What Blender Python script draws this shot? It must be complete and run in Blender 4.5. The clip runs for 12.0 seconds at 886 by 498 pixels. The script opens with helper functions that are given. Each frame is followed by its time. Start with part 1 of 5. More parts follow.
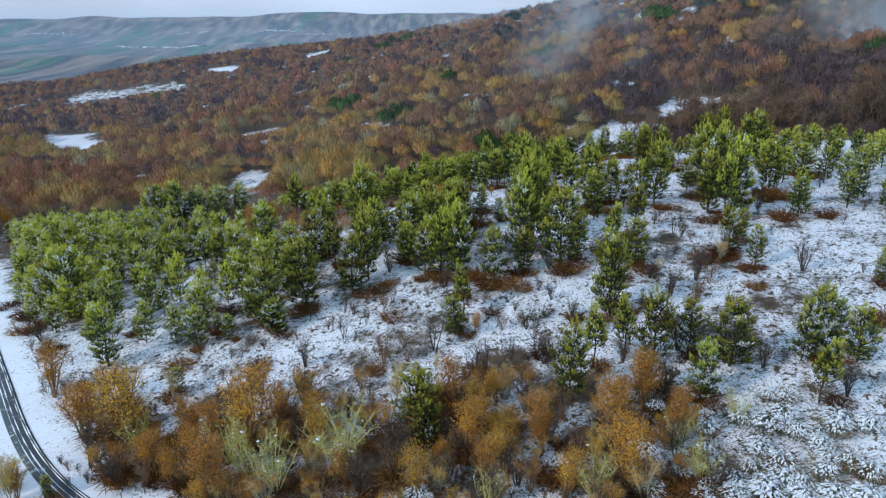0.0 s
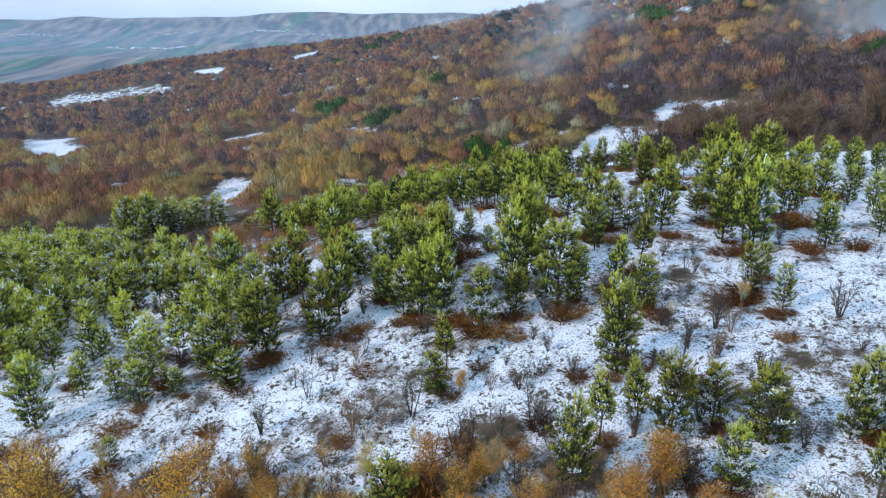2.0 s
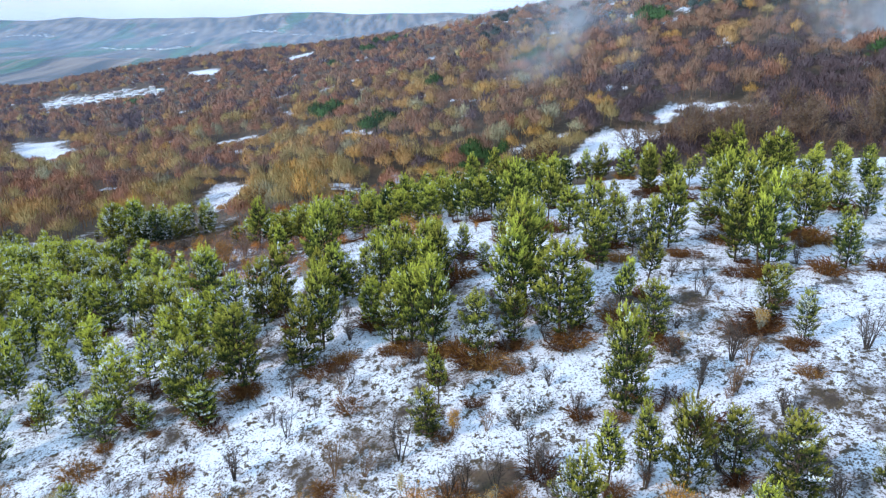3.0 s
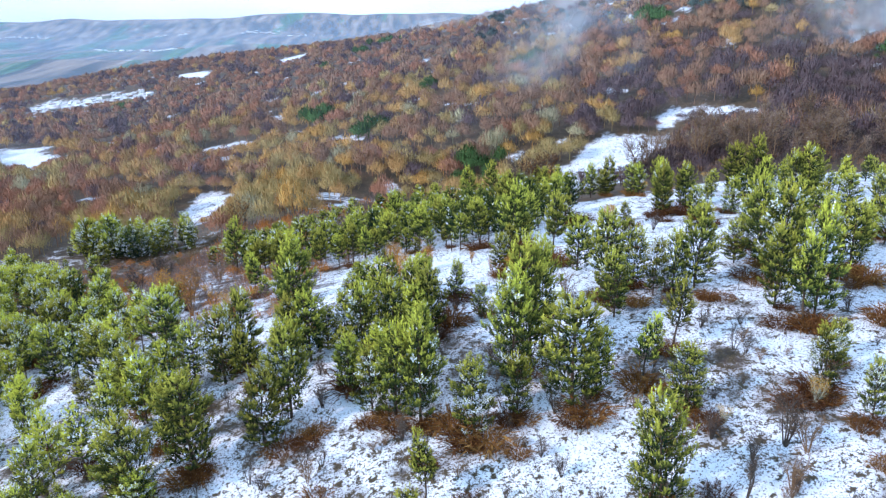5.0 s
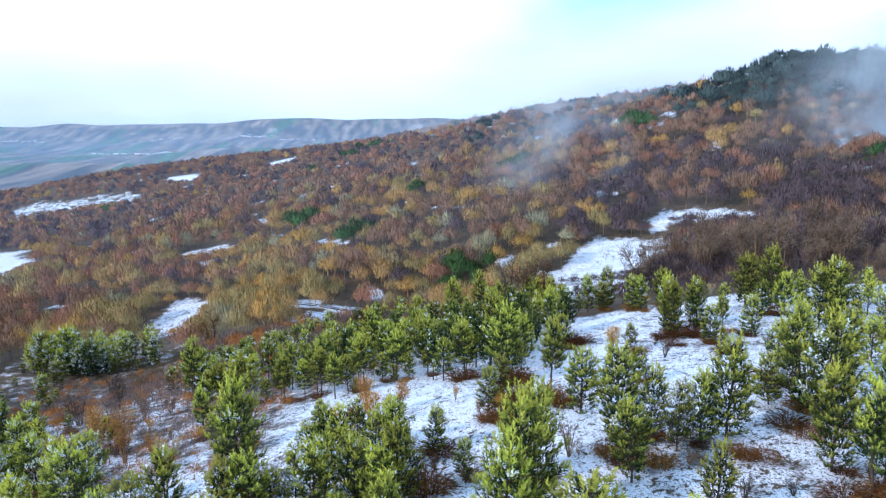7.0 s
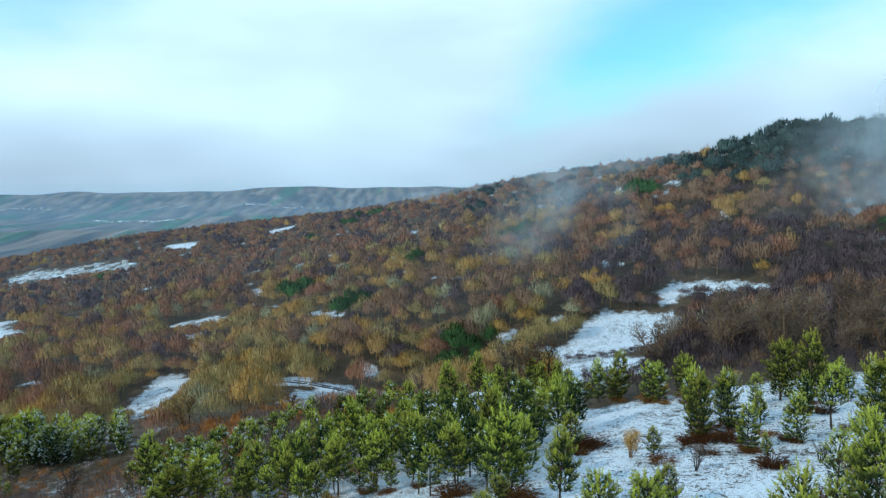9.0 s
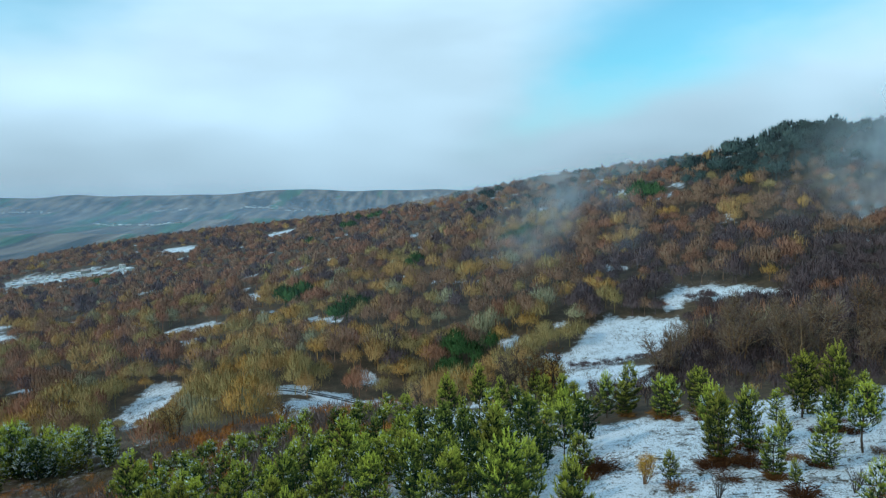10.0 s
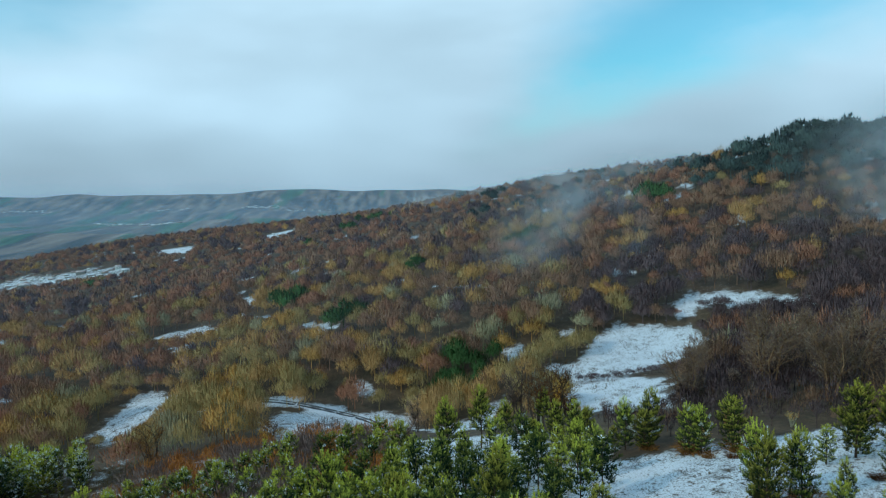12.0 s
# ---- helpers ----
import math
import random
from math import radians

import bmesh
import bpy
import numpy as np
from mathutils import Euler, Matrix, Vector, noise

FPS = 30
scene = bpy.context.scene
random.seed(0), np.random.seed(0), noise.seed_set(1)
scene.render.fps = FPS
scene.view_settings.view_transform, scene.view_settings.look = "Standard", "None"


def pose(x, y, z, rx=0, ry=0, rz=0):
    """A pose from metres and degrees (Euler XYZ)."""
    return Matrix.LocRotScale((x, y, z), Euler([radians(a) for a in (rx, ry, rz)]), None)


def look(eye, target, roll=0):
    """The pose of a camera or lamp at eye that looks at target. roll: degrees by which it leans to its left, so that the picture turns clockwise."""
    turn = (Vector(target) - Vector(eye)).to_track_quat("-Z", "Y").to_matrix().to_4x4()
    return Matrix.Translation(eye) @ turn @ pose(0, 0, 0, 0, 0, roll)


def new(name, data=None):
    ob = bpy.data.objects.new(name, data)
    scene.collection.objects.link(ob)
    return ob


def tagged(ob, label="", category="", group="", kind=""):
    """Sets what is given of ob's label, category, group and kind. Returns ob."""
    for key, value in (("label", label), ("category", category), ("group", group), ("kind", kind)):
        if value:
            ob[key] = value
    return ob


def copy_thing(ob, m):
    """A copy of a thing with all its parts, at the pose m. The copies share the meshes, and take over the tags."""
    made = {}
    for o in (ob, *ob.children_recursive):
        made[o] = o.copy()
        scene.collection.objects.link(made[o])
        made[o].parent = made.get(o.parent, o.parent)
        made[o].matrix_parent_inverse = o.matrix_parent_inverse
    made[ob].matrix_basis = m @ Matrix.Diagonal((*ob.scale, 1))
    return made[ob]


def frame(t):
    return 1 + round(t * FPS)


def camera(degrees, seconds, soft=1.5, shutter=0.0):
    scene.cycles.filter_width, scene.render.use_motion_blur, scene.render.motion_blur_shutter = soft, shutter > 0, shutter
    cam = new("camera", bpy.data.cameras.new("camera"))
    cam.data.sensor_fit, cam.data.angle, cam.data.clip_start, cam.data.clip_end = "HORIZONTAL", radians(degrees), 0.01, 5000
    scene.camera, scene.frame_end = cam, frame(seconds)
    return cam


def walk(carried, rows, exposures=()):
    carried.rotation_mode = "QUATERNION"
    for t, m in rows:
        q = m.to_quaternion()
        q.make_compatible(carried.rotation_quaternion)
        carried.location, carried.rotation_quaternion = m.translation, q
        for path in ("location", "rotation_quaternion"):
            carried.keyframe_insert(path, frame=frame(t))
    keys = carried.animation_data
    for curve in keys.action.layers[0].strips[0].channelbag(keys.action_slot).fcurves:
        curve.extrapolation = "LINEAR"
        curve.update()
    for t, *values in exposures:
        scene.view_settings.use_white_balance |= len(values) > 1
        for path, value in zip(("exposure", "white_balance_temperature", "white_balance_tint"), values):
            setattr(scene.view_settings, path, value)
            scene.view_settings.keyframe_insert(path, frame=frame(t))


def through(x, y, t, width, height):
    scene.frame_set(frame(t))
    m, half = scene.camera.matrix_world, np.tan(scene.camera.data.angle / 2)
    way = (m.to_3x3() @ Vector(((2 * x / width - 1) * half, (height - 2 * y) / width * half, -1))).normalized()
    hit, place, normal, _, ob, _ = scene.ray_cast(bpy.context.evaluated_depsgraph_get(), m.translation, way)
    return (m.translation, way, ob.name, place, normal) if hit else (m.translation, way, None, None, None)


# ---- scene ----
PATH = [
    (0, (1.229, 0.032, 33.494), (1.209, 1.934, 32.875), -0.6),
    (0.5, (1.508, 3.121, 33.652), (1.494, 5.023, 33.032), -0.7),
    (1, (1.803, 6.221, 33.889), (1.796, 8.122, 33.268), -0.7),
    (1.5, (2.175, 9.455, 34.086), (2.173, 11.356, 33.465), -0.7),
    (2, (2.559, 12.811, 34.215), (2.56, 14.713, 33.595), -0.7),
    (2.5, (2.896, 16.157, 34.436), (2.901, 18.058, 33.816), -0.8),
    (3, (3.228, 19.506, 34.595), (3.235, 21.408, 33.975), -0.8),
    (5, (4.096, 32.981, 35.146), (4.112, 34.883, 34.526), -1.0),
    (5.5, (4.514, 36.503, 35.185), (4.535, 38.414, 34.597), -1.0),
    (6, (4.971, 40.052, 35.053), (5.004, 41.985, 34.542), -1.1),
    (6.5, (5.211, 43.364, 35.018), (5.258, 45.316, 34.586), -1.0),
    (7, (5.685, 46.881, 34.91), (5.734, 48.849, 34.558), -1.0),
    (7.5, (6.115, 50.175, 34.833), (6.166, 52.156, 34.563), -1.0),
    (7.7, (6.338, 51.424, 34.814), (6.388, 53.409, 34.576), -1.1),
    (9.3, (8.097, 62.728, 34.853), (8.139, 64.721, 34.693), -0.9),
    (9.5, (8.142, 64.051, 34.849), (8.185, 66.045, 34.692), -1.0),
    (10, (8.411, 67.224, 34.94), (8.452, 69.217, 34.783), -1.0),
    (10.5, (8.747, 70.652, 35.082), (8.787, 72.646, 34.925), -1.0),
    (11, (8.978, 74.091, 35.156), (9.015, 76.084, 35.0), -0.9),
    (11.5, (9.154, 77.267, 35.192), (9.189, 79.26, 35.036), -0.9),
    (12, (9.409, 80.438, 35.347), (9.443, 82.431, 35.19), -0.9),
]
cam = camera(63.8, 12.0, soft=1.25)
UNIT = 1.5    # metres to one unit of the plan: the path and all places below are drawn in it
walk(cam, [(t, look(UNIT * Vector(eye), UNIT * Vector(target), roll)) for t, eye, target, roll in PATH],
     exposures=[(0, -1.33, 6540, 26), (2.5, -0.86, 6420, 28), (5.5, -0.49, 6160, 32), (7.5, -0.90, 6050, 28), (9.3, -1.45, 6230, 8), (12, -1.79, 6190, 5)])

# ---- world and sun ----
SUN_AZ, SUN_EL = radians(246), radians(31)     # compass bearing (clockwise from +y) and height
world = bpy.data.worlds.new("sky")
scene.world = world
world.use_nodes = True
wt = world.node_tree
wt.nodes.clear()
w_out = wt.nodes.new("ShaderNodeOutputWorld")
w_bg = wt.nodes.new("ShaderNodeBackground")
w_sky = wt.nodes.new("ShaderNodeTexSky")
w_sky.sky_type, w_sky.sun_disc = "NISHITA", False
w_sky.sun_elevation, w_sky.sun_rotation = SUN_EL, SUN_AZ
w_sky.altitude, w_sky.air_density, w_sky.dust_density = 600, 1.0, 1.2
w_co = wt.nodes.new("ShaderNodeTexCoord")
w_xyz = wt.nodes.new("ShaderNodeSeparateXYZ")
wt.links.new(w_co.outputs["Generated"], w_xyz.inputs["Vector"])


def sky_math(op, *values):
    n = wt.nodes.new("ShaderNodeMath")
    n.operation = op
    for socket, value in zip(n.inputs, values):
        if isinstance(value, bpy.types.NodeSocket):
            wt.links.new(value, socket)
        else:
            socket.default_value = value
    return n.outputs[0]


def sky_step(value, lo, hi, a=0.0, b=1.0):
    n = wt.nodes.new("ShaderNodeMapRange")
    n.interpolation_type = "SMOOTHSTEP"
    wt.links.new(value, n.inputs["Value"])
    for key, number in zip(("From Min", "From Max", "To Min", "To Max"), (lo, hi, a, b)):
        n.inputs[key].default_value = number
    return n.outputs["Result"]


def sky_noise(scale, stretch, detail, rough, shift):
    m = wt.nodes.new("ShaderNodeMapping")
    m.inputs["Scale"].default_value, m.inputs["Location"].default_value = (1, 1, stretch), shift
    n = wt.nodes.new("ShaderNodeTexNoise")
    n.inputs["Scale"].default_value, n.inputs["Detail"].default_value, n.inputs["Roughness"].default_value = scale, detail, rough
    wt.links.new(w_co.outputs["Generated"], m.inputs["Vector"])
    wt.links.new(m.outputs["Vector"], n.inputs["Vector"])
    return n.outputs["Fac"]


# sheets of cloud with two clear gaps; east and height as slopes of the line of sight
ahead = sky_math("MAXIMUM", w_xyz.outputs["Y"], 0.1)
east, rise_up = sky_math("DIVIDE", w_xyz.outputs["X"], ahead), sky_math("DIVIDE", w_xyz.outputs["Z"], ahead)
billow = sky_math("SUBTRACT", sky_noise(3.2, 2.2, 5.0, 0.5, (0.3, 0.1, 0.2)), 0.5)
frayed = sky_math("MULTIPLY", billow, 0.24)
under = sky_math("SUBTRACT", sky_math("SUBTRACT", rise_up, 0.080), sky_math("MULTIPLY", east, 0.19))
beside = sky_math("SUBTRACT", sky_math("SUBTRACT", east, 0.045), sky_math("MULTIPLY", rise_up, 0.66))
gap = sky_math("MULTIPLY", sky_step(sky_math("ADD", under, frayed), -0.05, 0.08), sky_step(sky_math("ADD", beside, frayed), -0.08, 0.12))
corner = sky_math("SUBTRACT", sky_math("SUBTRACT", rise_up, 0.36), sky_math("MULTIPLY", east, 0.25))
gap_west = sky_math("MULTIPLY", sky_step(sky_math("ADD", corner, frayed), -0.05, 0.10), sky_step(east, -0.22, -0.42))
cover = sky_math("SUBTRACT", 1.0, sky_math("MAXIMUM", sky_math("MULTIPLY", gap, 0.85), sky_math("MULTIPLY", gap_west, 0.7)))
soft_cloud = sky_noise(2.1, 3.0, 4.0, 0.45, (0.9, 0.4, 0.7))
body = sky_math("MULTIPLY", sky_step(rise_up, 0.03, 0.15, 0.74, 1.06), sky_step(rise_up, 0.16, 0.32, 1.0, 0.90))
body = sky_math("MULTIPLY", body, sky_step(soft_cloud, 0.25, 0.75, 0.80, 1.20))
w_cloud = wt.nodes.new("ShaderNodeMix")
w_cloud.data_type, w_cloud.blend_type = "RGBA", "MULTIPLY"
w_cloud.inputs["Factor"].default_value = 1.0
w_cloud.inputs["A"].default_value = (13.0, 18.0, 21.6, 1)      # cloud, in the sky's own radiance
wt.links.new(body, w_cloud.inputs["B"])
w_tint = wt.nodes.new("ShaderNodeMix")
w_tint.data_type, w_tint.blend_type = "RGBA", "MULTIPLY"
w_tint.inputs["Factor"].default_value = 1.0
w_tint.inputs["B"].default_value = (1.5, 3.7, 3.7, 1)      # clear cyan winter sky
w_mix = wt.nodes.new("ShaderNodeMix")
w_mix.data_type = "RGBA"
wt.links.new(w_sky.outputs["Color"], w_tint.inputs["A"])
wt.links.new(w_tint.outputs["Result"], w_mix.inputs["A"])
wt.links.new(w_cloud.outputs["Result"], w_mix.inputs["B"])
wt.links.new(cover, w_mix.inputs["Factor"])
wt.links.new(w_mix.outputs["Result"], w_bg.inputs["Color"])
wt.links.new(w_bg.outputs["Background"], w_out.inputs["Surface"])
w_bg.inputs["Strength"].default_value = 0.138

sun = new("sun", bpy.data.lights.new("sun", "SUN"))
sun.data.energy, sun.data.angle, sun.data.color = 4.1, radians(2.0), (1.0, 0.92, 0.80)
sun_dir = Vector((math.sin(SUN_AZ) * math.cos(SUN_EL), math.cos(SUN_AZ) * math.cos(SUN_EL), math.sin(SUN_EL)))
sun.matrix_world = look(sun_dir * 900, (0, 0, 0))


# ---- materials ----
class Shader:
    """A small node-tree writer."""

    def __init__(self, name):
        self.mat = bpy.data.materials.new(name)
        self.mat.use_nodes = True
        self.tree = self.mat.node_tree
        self.tree.nodes.clear()
        self.out = self.tree.nodes.new("ShaderNodeOutputMaterial")

    def node(self, kind, **sockets):
        n = self.tree.nodes.new("ShaderNode" + kind)
        for key, value in sockets.items():
            self.put(n.inputs[key.replace("_", " ")], value)
        return n

    def put(self, socket, value):
        if isinstance(value, bpy.types.NodeSocket):
            self.tree.links.new(value, socket)
        else:
            socket.default_value = value

    def math(self, op, a, b=0.0):
        n = self.tree.nodes.new("ShaderNodeMath")
        n.operation = op
        self.put(n.inputs[0], a)
        self.put(n.inputs[1], b)
        return n.outputs[0]

    def span(self, value, lo, hi):
        n = self.tree.nodes.new("ShaderNodeMapRange")
        n.interpolation_type = "SMOOTHSTEP"
        self.put(n.inputs["Value"], value)
        self.put(n.inputs["From Min"], lo)
        self.put(n.inputs["From Max"], hi)
        return n.outputs["Result"]

    def mix(self, fac, a, b):
        n = self.tree.nodes.new("ShaderNodeMix")
        n.data_type = "RGBA"
        self.put(n.inputs["Factor"], fac)
        self.put(n.inputs["A"], a if isinstance(a, bpy.types.NodeSocket) else (*a, 1))
        self.put(n.inputs["B"], b if isinstance(b, bpy.types.NodeSocket) else (*b, 1))
        return n.outputs["Result"]

    def attr(self, name, out="Fac"):
        n = self.tree.nodes.new("ShaderNodeAttribute")
        n.attribute_name = name
        return n.outputs[out]

    def noise(self, scale, detail=4.0, rough=0.55, vector=None):
        n = self.node("TexNoise", Scale=scale, Detail=detail, Roughness=rough)
        self.put(n.inputs["Vector"], vector or self.co())
        return n.outputs["Fac"]

    def co(self):
        return self.node("TexCoord").outputs["Object"]

    def rand(self):
        return self.node("ObjectInfo").outputs["Random"]

    def ramp(self, fac, *stops):
        n = self.tree.nodes.new("ShaderNodeValToRGB")
        while len(n.color_ramp.elements) < len(stops):
            n.color_ramp.elements.new(0.5)
        for e, (pos, col) in zip(n.color_ramp.elements, stops):
            e.position, e.color = pos, (*col, 1)
        self.put(n.inputs["Fac"], fac)
        return n.outputs["Color"]

    def surface(self, color, rough=0.8, bump=None, strength=0.4, distance=0.05, spec=0.3):
        p = self.node("BsdfPrincipled", Base_Color=color if isinstance(color, bpy.types.NodeSocket) else (*color, 1), Roughness=rough)
        p.inputs["Specular IOR Level"].default_value = spec
        if bump is not None:
            b = self.node("Bump", Strength=strength, Distance=distance, Height=bump)
            self.tree.links.new(b.outputs["Normal"], p.inputs["Normal"])
        self.tree.links.new(p.outputs["BSDF"], self.out.inputs["Surface"])
        return self.mat

    def leafy(self, color, through=0.3):
        d = self.node("BsdfDiffuse", Color=color)
        t = self.node("BsdfTranslucent", Color=color)
        m = self.node("MixShader", Fac=through)
        self.tree.links.new(d.outputs[0], m.inputs[1])
        self.tree.links.new(t.outputs[0], m.inputs[2])
        self.tree.links.new(m.outputs[0], self.out.inputs["Surface"])
        return self.mat


def ground_material():
    s = Shader("ground_snow_and_litter")
    snow, far = s.attr("snow"), s.attr("far")
    broad, mid, fine, grit = s.noise(0.022, 5), s.noise(0.35, 5), s.noise(1.5, 6, 0.65), s.noise(5.0, 4, 0.7)
    litter = s.ramp(mid, (0.3, (0.05, 0.034, 0.026)), (0.5, (0.11, 0.068, 0.042)), (0.7, (0.15, 0.105, 0.065)))
    heath = s.ramp(grit, (0.35, (0.03, 0.025, 0.018)), (0.6, (0.10, 0.07, 0.035)), (0.75, (0.15, 0.10, 0.05)))
    litter = s.mix(s.span(fine, 0.4, 0.65), litter, heath)
    # far country: woods, pine plantations and pale meadows
    drawn = s.node("Mapping", Vector=s.co(), Scale=(1.0, 0.10, 1.0)).outputs["Vector"]
    wide = s.noise(0.0075, 5, 0.6, drawn)
    patch = s.noise(0.034, 5, 0.58, drawn)
    country = s.ramp(patch, (0.38, (0.05, 0.065, 0.075)), (0.47, (0.12, 0.11, 0.11)), (0.54, (0.21, 0.165, 0.14)), (0.64, (0.28, 0.225, 0.19)), (0.78, (0.42, 0.38, 0.36)))
    pines = s.ramp(patch, (0.35, (0.02, 0.075, 0.055)), (0.65, (0.08, 0.18, 0.11)))
    country = s.mix(s.span(wide, 0.57, 0.61), country, pines)
    litter = s.mix(far, litter, country)
    white = s.mix(s.span(fine, 0.3, 0.7), (0.70, 0.73, 0.79), (0.80, 0.82, 0.86))
    # snow lies where the attribute says; stalks and stones break through it
    cover = s.math("ADD", s.math("MULTIPLY", snow, 1.0), s.math("MULTIPLY", s.math("SUBTRACT", mid, 0.5), 0.9))
    cover = s.math("SUBTRACT", cover, s.math("MULTIPLY", s.span(grit, 0.50, 0.66), 0.50))
    cover = s.math("SUBTRACT", cover, s.math("MULTIPLY", s.span(fine, 0.51, 0.67), 0.42))
    fac = s.span(cover, 0.22, 0.52)
    color = s.mix(fac, litter, white)
    height = s.math("ADD", s.math("MULTIPLY", fine, 0.7), s.math("MULTIPLY", grit, 0.3))
    return s.surface(color, 0.75, height, 0.5, 0.12, 0.25)


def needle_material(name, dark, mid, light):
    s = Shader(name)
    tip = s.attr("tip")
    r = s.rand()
    # dark interior to pale tip: new growth, and crown shade put in the colour
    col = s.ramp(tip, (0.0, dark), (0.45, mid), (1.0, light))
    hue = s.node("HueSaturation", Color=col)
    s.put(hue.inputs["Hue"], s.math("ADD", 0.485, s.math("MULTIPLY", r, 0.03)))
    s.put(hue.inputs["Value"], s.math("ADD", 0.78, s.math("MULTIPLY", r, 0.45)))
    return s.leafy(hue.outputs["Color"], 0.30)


def leaf_material(name, *stops):
    """Autumn foliage: one tone a plant, varied from leaf to leaf."""
    s = Shader(name)
    isl = s.node("NewGeometry").outputs["Random Per Island"]
    base = s.ramp(s.math("ADD", s.math("MULTIPLY", isl, 0.45), s.math("MULTIPLY", s.rand(), 0.55)), *stops)
    return s.leafy(base, 0.35)


def bark_material(name, a, b, scale=6.0):
    s = Shader(name)
    n = s.noise(scale, 5, 0.6)
    return s.surface(s.ramp(n, (0.35, a), (0.65, b)), 0.9, n, 0.5, 0.02, 0.1)


def snow_material():
    s = Shader("fresh_snow")
    n = s.noise(9.0, 5)
    return s.surface(s.ramp(n, (0.3, (0.78, 0.81, 0.86)), (0.7, (0.88, 0.89, 0.91))), 0.6, n, 0.4, 0.03, 0.3)


def woodland_material():
    s = Shader("woodland_twigs")
    isl = s.node("NewGeometry").outputs["Random Per Island"]
    hue = s.node("HueSaturation", Color=s.attr("tone", "Color"))
    s.put(hue.inputs["Value"], s.math("ADD", 0.98, s.math("MULTIPLY", isl, 0.22)))
    return s.leafy(hue.outputs["Color"], 0.16)


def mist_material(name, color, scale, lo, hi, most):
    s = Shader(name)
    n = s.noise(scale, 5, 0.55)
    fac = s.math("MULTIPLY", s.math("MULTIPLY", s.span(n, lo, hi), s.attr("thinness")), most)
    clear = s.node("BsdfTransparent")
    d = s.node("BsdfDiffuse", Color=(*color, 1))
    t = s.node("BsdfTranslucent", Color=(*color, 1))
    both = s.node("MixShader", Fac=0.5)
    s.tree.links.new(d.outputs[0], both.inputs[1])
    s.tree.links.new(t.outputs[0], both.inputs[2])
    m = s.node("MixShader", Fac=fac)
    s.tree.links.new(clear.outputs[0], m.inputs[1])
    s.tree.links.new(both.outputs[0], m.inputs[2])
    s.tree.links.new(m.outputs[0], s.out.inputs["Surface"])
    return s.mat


def asphalt_material():
    s = Shader("wet_asphalt")
    n, g = s.noise(1.3, 5), s.noise(14.0, 3)
    col = s.mix(s.span(g, 0.45, 0.7), (0.028, 0.030, 0.036), (0.06, 0.062, 0.07))
    col = s.mix(s.span(n, 0.56, 0.72), col, (0.42, 0.45, 0.5))
    return s.surface(col, 0.5, g, 0.3, 0.01, 0.5)


def wall_material(name, a, b):
    s = Shader(name)
    n = s.noise(0.9, 6, 0.6)
    return s.surface(s.ramp(n, (0.3, a), (0.7, b)), 0.85, n, 0.2, 0.03, 0.2)


GROUND = ground_material()
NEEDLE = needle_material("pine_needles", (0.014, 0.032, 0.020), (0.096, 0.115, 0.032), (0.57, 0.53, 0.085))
PINE_BARK = bark_material("pine_bark", (0.05, 0.035, 0.028), (0.13, 0.085, 0.06))
PALE_BARK = bark_material("lichened_bark", (0.24, 0.235, 0.16), (0.52, 0.51, 0.40))
LICHEN_BARK = bark_material("lichen_crusted_bark", (0.40, 0.34, 0.09), (0.74, 0.66, 0.32))
RED_BARK = bark_material("reddish_stems", (0.17, 0.095, 0.055), (0.34, 0.20, 0.11))
DARK_BARK = bark_material("dark_bark", (0.045, 0.035, 0.030), (0.12, 0.095, 0.08))
ORANGE = leaf_material("orange_leaves", (0.1, (0.40, 0.17, 0.06)), (0.33, (0.68, 0.29, 0.05)), (0.6, (0.80, 0.39, 0.055)), (0.9, (0.86, 0.56, 0.09)))
YELLOW = leaf_material("yellow_leaves", (0.15, (0.34, 0.18, 0.025)), (0.5, (0.62, 0.36, 0.04)), (0.85, (0.75, 0.50, 0.07)))
RUSSET = leaf_material("dead_bracken", (0.15, (0.075, 0.032, 0.02)), (0.45, (0.16, 0.065, 0.026)), (0.7, (0.27, 0.12, 0.04)), (0.95, (0.46, 0.25, 0.08)))
TWIG = leaf_material("bare_twigs", (0.1, (0.10, 0.068, 0.055)), (0.5, (0.20, 0.13, 0.10)), (0.9, (0.36, 0.25, 0.18)))
LICHEN = leaf_material("lichened_twigs", (0.1, (0.34, 0.33, 0.04)), (0.5, (0.60, 0.58, 0.12)), (0.9, (0.82, 0.82, 0.55)))
GORSE = leaf_material("gorse_spines", (0.1, (0.07, 0.08, 0.05)), (0.5, (0.17, 0.17, 0.11)), (0.9, (0.36, 0.34, 0.26)))
STRAW = leaf_material("dry_grass", (0.1, (0.09, 0.06, 0.03)), (0.5, (0.20, 0.14, 0.07)), (0.9, (0.38, 0.28, 0.16)))
HEATH = leaf_material("heather_stalks", (0.1, (0.03, 0.026, 0.022)), (0.5, (0.07, 0.05, 0.035)), (0.9, (0.13, 0.085, 0.05)))
SNOW = snow_material()
WOOD = woodland_material()
ASPHALT = asphalt_material()
STONE = wall_material("granite_wall", (0.22, 0.20, 0.17), (0.36, 0.33, 0.28))
def roof_material():
    s = Shader("snowed_roof_tiles")
    n = s.noise(0.35, 5)
    col = s.mix(s.span(s.math("ADD", n, s.math("MULTIPLY", s.rand(), 0.5)), 0.55, 0.95), (0.30, 0.15, 0.10), (0.78, 0.78, 0.80))
    return s.surface(col, 0.8, s.noise(3.0), 0.4, 0.05, 0.2)


